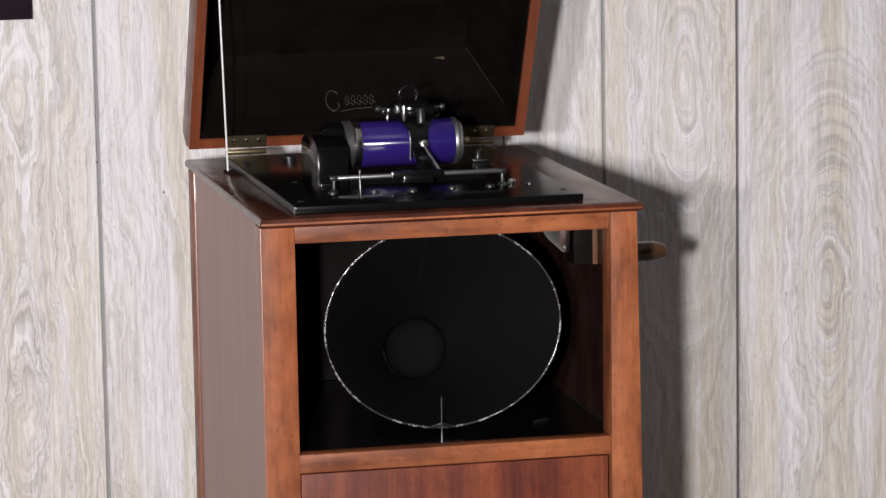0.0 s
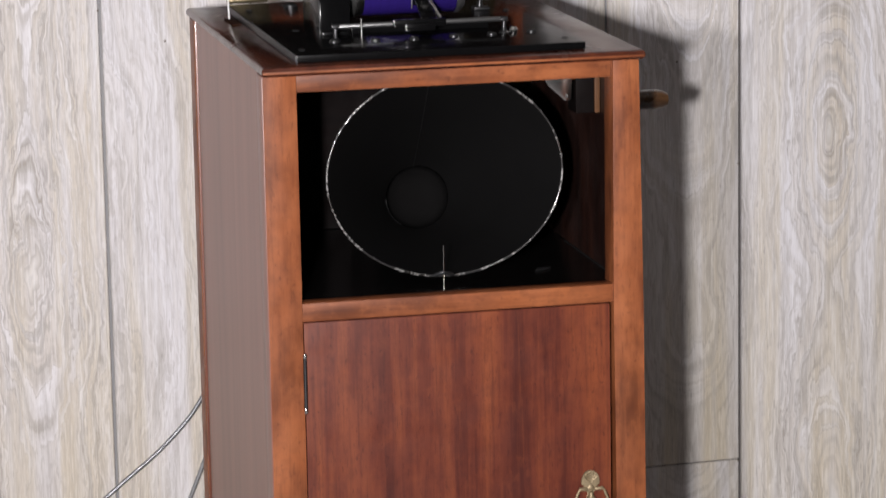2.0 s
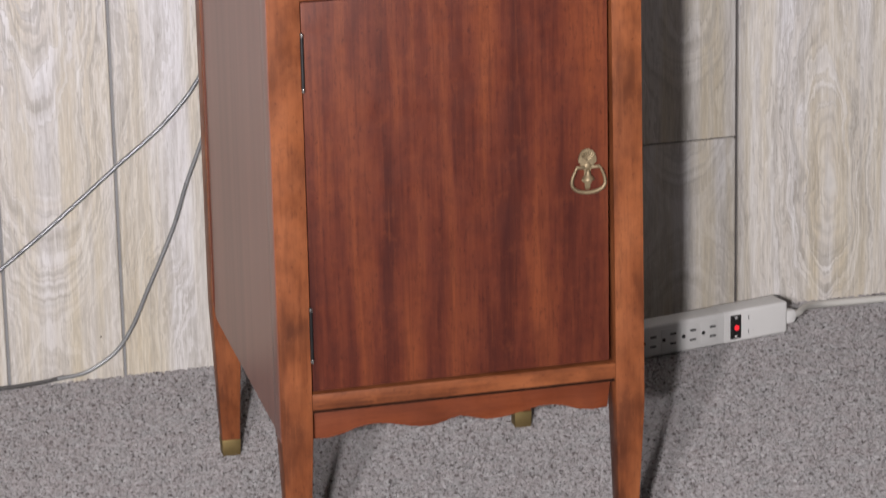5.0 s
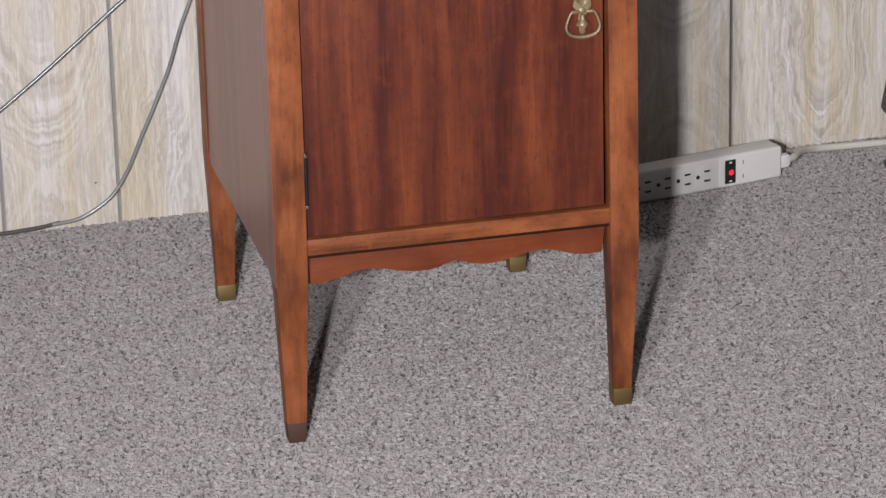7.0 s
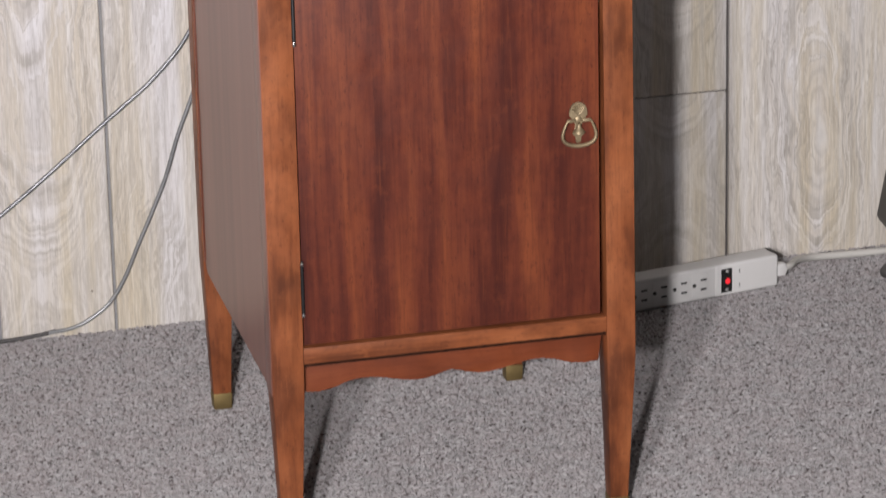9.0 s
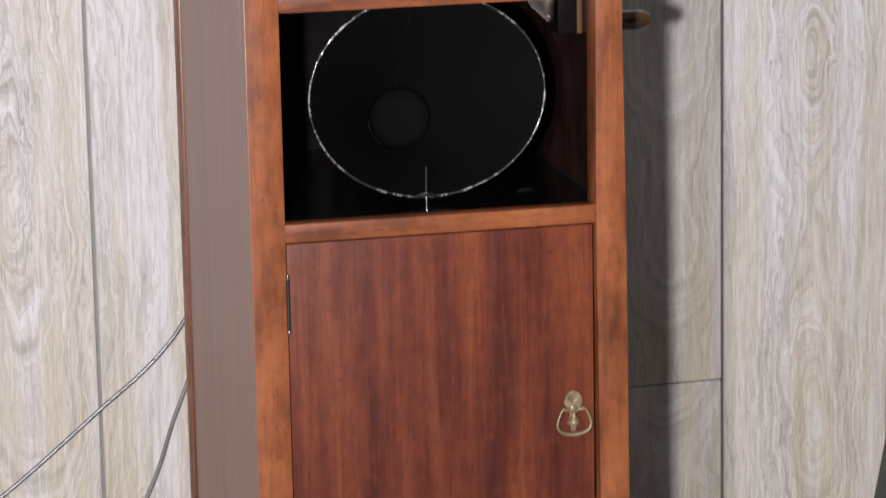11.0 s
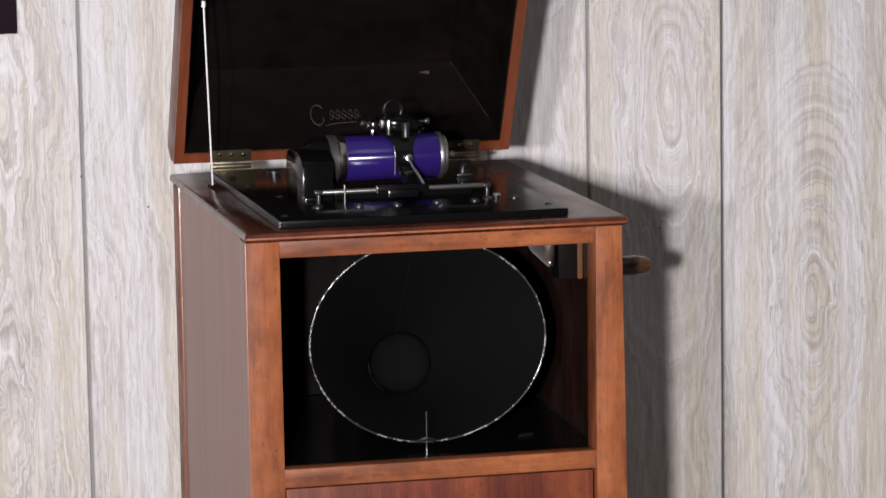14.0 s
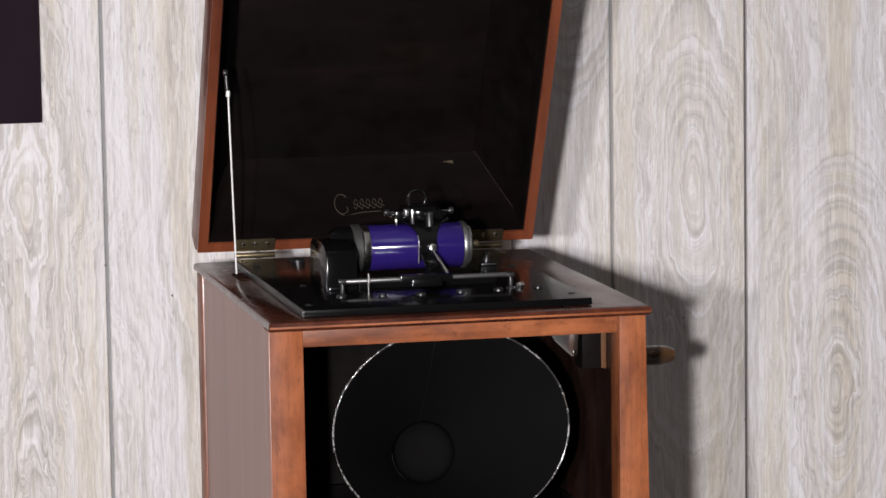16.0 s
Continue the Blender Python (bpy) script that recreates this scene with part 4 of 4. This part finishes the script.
part("speed_adjuster", bm, IRON, mech, "small dark speed adjuster")
bm = lathe([(0, 0), (0, 0.0085), (0.002, 0.0085), (0.004, 0.006), (0.0045, 0)], (-0.098, 0.418, PZ), (0, 0, 1), 18)
part("oil_cap", bm, IRON, mech)

record = thing("cylinder_record", "glossy dark blue celluloid cylinder record on the mandrel", "record")
bm = lathe([(0.0, 0.0232), (0.0, CR - 0.0006), (0.0008, CR), (0.1027, CR), (0.1035, CR - 0.0006), (0.1035, 0.0232), (0.0, 0.0232)], (-0.0552, CY, CZ), (1, 0, 0), 64)
part("tube", bm, BLUE, record)
bm = lathe([(0.0, 0.0226), (0.0, CR + 0.0002), (0.0014, CR + 0.0010), (0.0048, CR + 0.0006), (0.0058, CR - 0.0015), (0.0058, 0.0226), (0.0, 0.0226)], (0.0485, CY, CZ), (1, 0, 0), 48)
part("end_ring", bm, DULL, record, "pale grey record end ring")

# ---- things by the wall ----
strip = thing("power_strip", "ivory plastic power strip with lit red switch on the carpet", "power strip", pose(0.6190, 0.7435, 0.0, 0, 0, 14.2))
L, H, TH = 0.330, 0.0445, 0.034
part("body", box(-L, 0.0, 0.0, TH, 0.0005, H, 0.004, segments=3), PLASTIC, strip)
part("switch_end_cover", box(-0.099, 0.0006, -0.0018, TH + 0.0005, 0.0008, H + 0.0006, 0.004, segments=3), PLASTIC, strip, "raised ivory end cover")
for k in range(6):
    x = -0.1210 - k * 0.0307
    face = part("outlet", box(x - 0.0140, x + 0.0120, -0.0005, 0.0006, 0.0070, H - 0.0070, 0.0005), PLASTIC, strip)
    for z in (H / 2 - 0.0078, H / 2 + 0.0054):
        part("blade_slot", box(x - 0.0005, x + 0.0085, -0.0012, -0.0004, z, z + 0.0024), DARK_SLOT, face)
    part("earth_slot", rod((x - 0.0105, -0.0012, H / 2), (x - 0.0105, -0.0004, H / 2), 0.0027, sides=14), DARK_SLOT, face)
sw = part("switch", box(-0.0900, -0.0735, -0.0032, 0.0, 0.0060, H - 0.0055, 0.001), SWITCH_BLACK, strip, "black rocker switch surround")
part("rocker", box(-0.0875, -0.0760, -0.0052, -0.0028, 0.0110, H - 0.0120, 0.0012), SWITCH_BLACK, sw)
part("neon", dome((-0.0818, -0.0050, 0.0222), (0, -1, 0), 0.0042, 0.0012), GLOW, sw, "glowing red neon lamp")
for z in (0.0135, 0.0310):
    part("rivet", rod((-0.0545, -0.0026, z), (-0.0545, -0.0014, z), 0.0012, sides=10), PLASTIC, strip)
bm = box(0.0004, 0.0150, 0.0010, 0.0135, 0.0120, 0.0300, 0.0025)
box(0.0060, 0.0175, 0.0025, 0.0120, 0.0140, 0.0275, 0.0025, bm)
part("cord_grip", bm, PLASTIC, strip)
for z in (0.0085, 0.0345):
    part("switch_mark", box(-0.0838, -0.0800, -0.0037, -0.0030, z, z + 0.0022), PLASTIC, sw)
for z in (0.0105, 0.0300):
    part("cover_mark", box(-0.0620, -0.0608, -0.0022, -0.0016, z, z + 0.0055), DULL, strip)
cord = smooth_path([(0.015, 0.0072, 0.0210), (0.030, 0.014, 0.0205), (0.052, 0.036, 0.0170), (0.078, 0.054, 0.0115), (0.105, 0.061, 0.0075), (0.150, 0.055, 0.0055), (0.250, 0.032, 0.0050), (0.480, -0.016, 0.0050)], 8)
part("cord", tube(cord, 0.0050, 12), CORD, strip, "thick ivory mains cord")

wire = [on_wall(x, z, 0.010) for x, z in ((-0.95, -0.18), (-0.70, -0.02), (-0.55, 0.075), (-0.4298, 0.1635), (-0.354, 0.2205), (-0.2703, 0.2880), (-0.217, 0.3295), (-0.1785, 0.3675), (-0.1575, 0.396), (-0.120, 0.455), (-0.060, 0.520), (0.0, 0.545))]
wire = [on_wall(-0.90, 0.004, 0.014), on_wall(-0.70, 0.012, 0.012)] + wire[2:]
tagged(link("speaker_wire", tube(smooth_path(wire, 8), 0.0028, 8), DARK_WIRE, smooth=60), "thin shiny grey wire hung slantwise along the panelled wall", "wire")
wire = [on_wall(0.02, 0.470, 0.010), on_wall(-0.080, 0.440, 0.010), on_wall(-0.130, 0.385, 0.010)] + [on_wall(x, z, 0.008) for x, z in ((-0.1564, 0.3120), (-0.1788, 0.2570), (-0.1962, 0.2055), (-0.2173, 0.1575), (-0.2383, 0.1135), (-0.2569, 0.0730), (-0.2757, 0.0440), (-0.2954, 0.0270), (-0.3262, 0.0115), (-0.3620, 0.0072))]
tagged(link("wire", tube(smooth_path(wire, 8), 0.0028, 8), WIRE, smooth=60), "thin grey wire curving down the panelled wall to the carpet", "wire")

cable = [on_wall(-0.352, 0.0085, 0.006), on_wall(-0.372, 0.0058, 0.0075), on_wall(-0.400, 0.0042, 0.009), on_wall(-0.440, 0.0032, 0.010), on_wall(-0.60, 0.003, 0.012), on_wall(-0.85, 0.003, 0.010)]
tagged(link("floor_cable", tube(smooth_path(cable, 6), 0.0030, 8), STAND_FOOT, smooth=60), "dark grey cable lying on the carpet along the wall", "cable")

picture = thing("wall_picture", "dark plum unframed wall picture on the panelled wall", "picture", WALL_AT @ pose(-0.3495, -0.0005, 1.0890))
part("panel", box(-0.46, 0.0, -0.011, 0.0, 0.0, 0.62, 0.0012), PURPLE, picture)

stand = thing("floor_stand", "black tapered floor stand on dark grey round feet", "stand", pose(0.890, 0.700, 0))
bm = bmesh.new()
levels = [(0.060, 0.108), (0.0785, 0.122), (0.260, 0.0945), (0.420, 0.068)]
loops = [[bm.verts.new((sx * r, sy * r * 0.57, z)) for sx, sy in ((-1, -1), (1, -1), (1, 1), (-1, 1))] for z, r in levels]
for p, q in zip(loops, loops[1:]):
    for k in range(4):
        bm.faces.new((p[k], p[(k + 1) % 4], q[(k + 1) % 4], q[k]))
bm.faces.new(loops[0])
bm.faces.new(loops[-1])
bmesh.ops.bevel(bm, geom=list(bm.edges), offset=0.004, segments=2, profile=0.6, affect="EDGES")
part("shell", bm, STAND_BLACK, stand)
for sx in (-1, 1):
    for sy in (-1, 1):
        bm = lathe([(0.0, 0), (0.0, 0.022), (0.006, 0.0235), (0.014, 0.018), (0.020, 0.009), (0.064, 0.008), (0.064, 0)], (sx * 0.100, sy * 0.042, 0.0), (0, 0, 1), 24)
        part("foot", bm, STAND_FOOT, stand, "dark grey round foot")
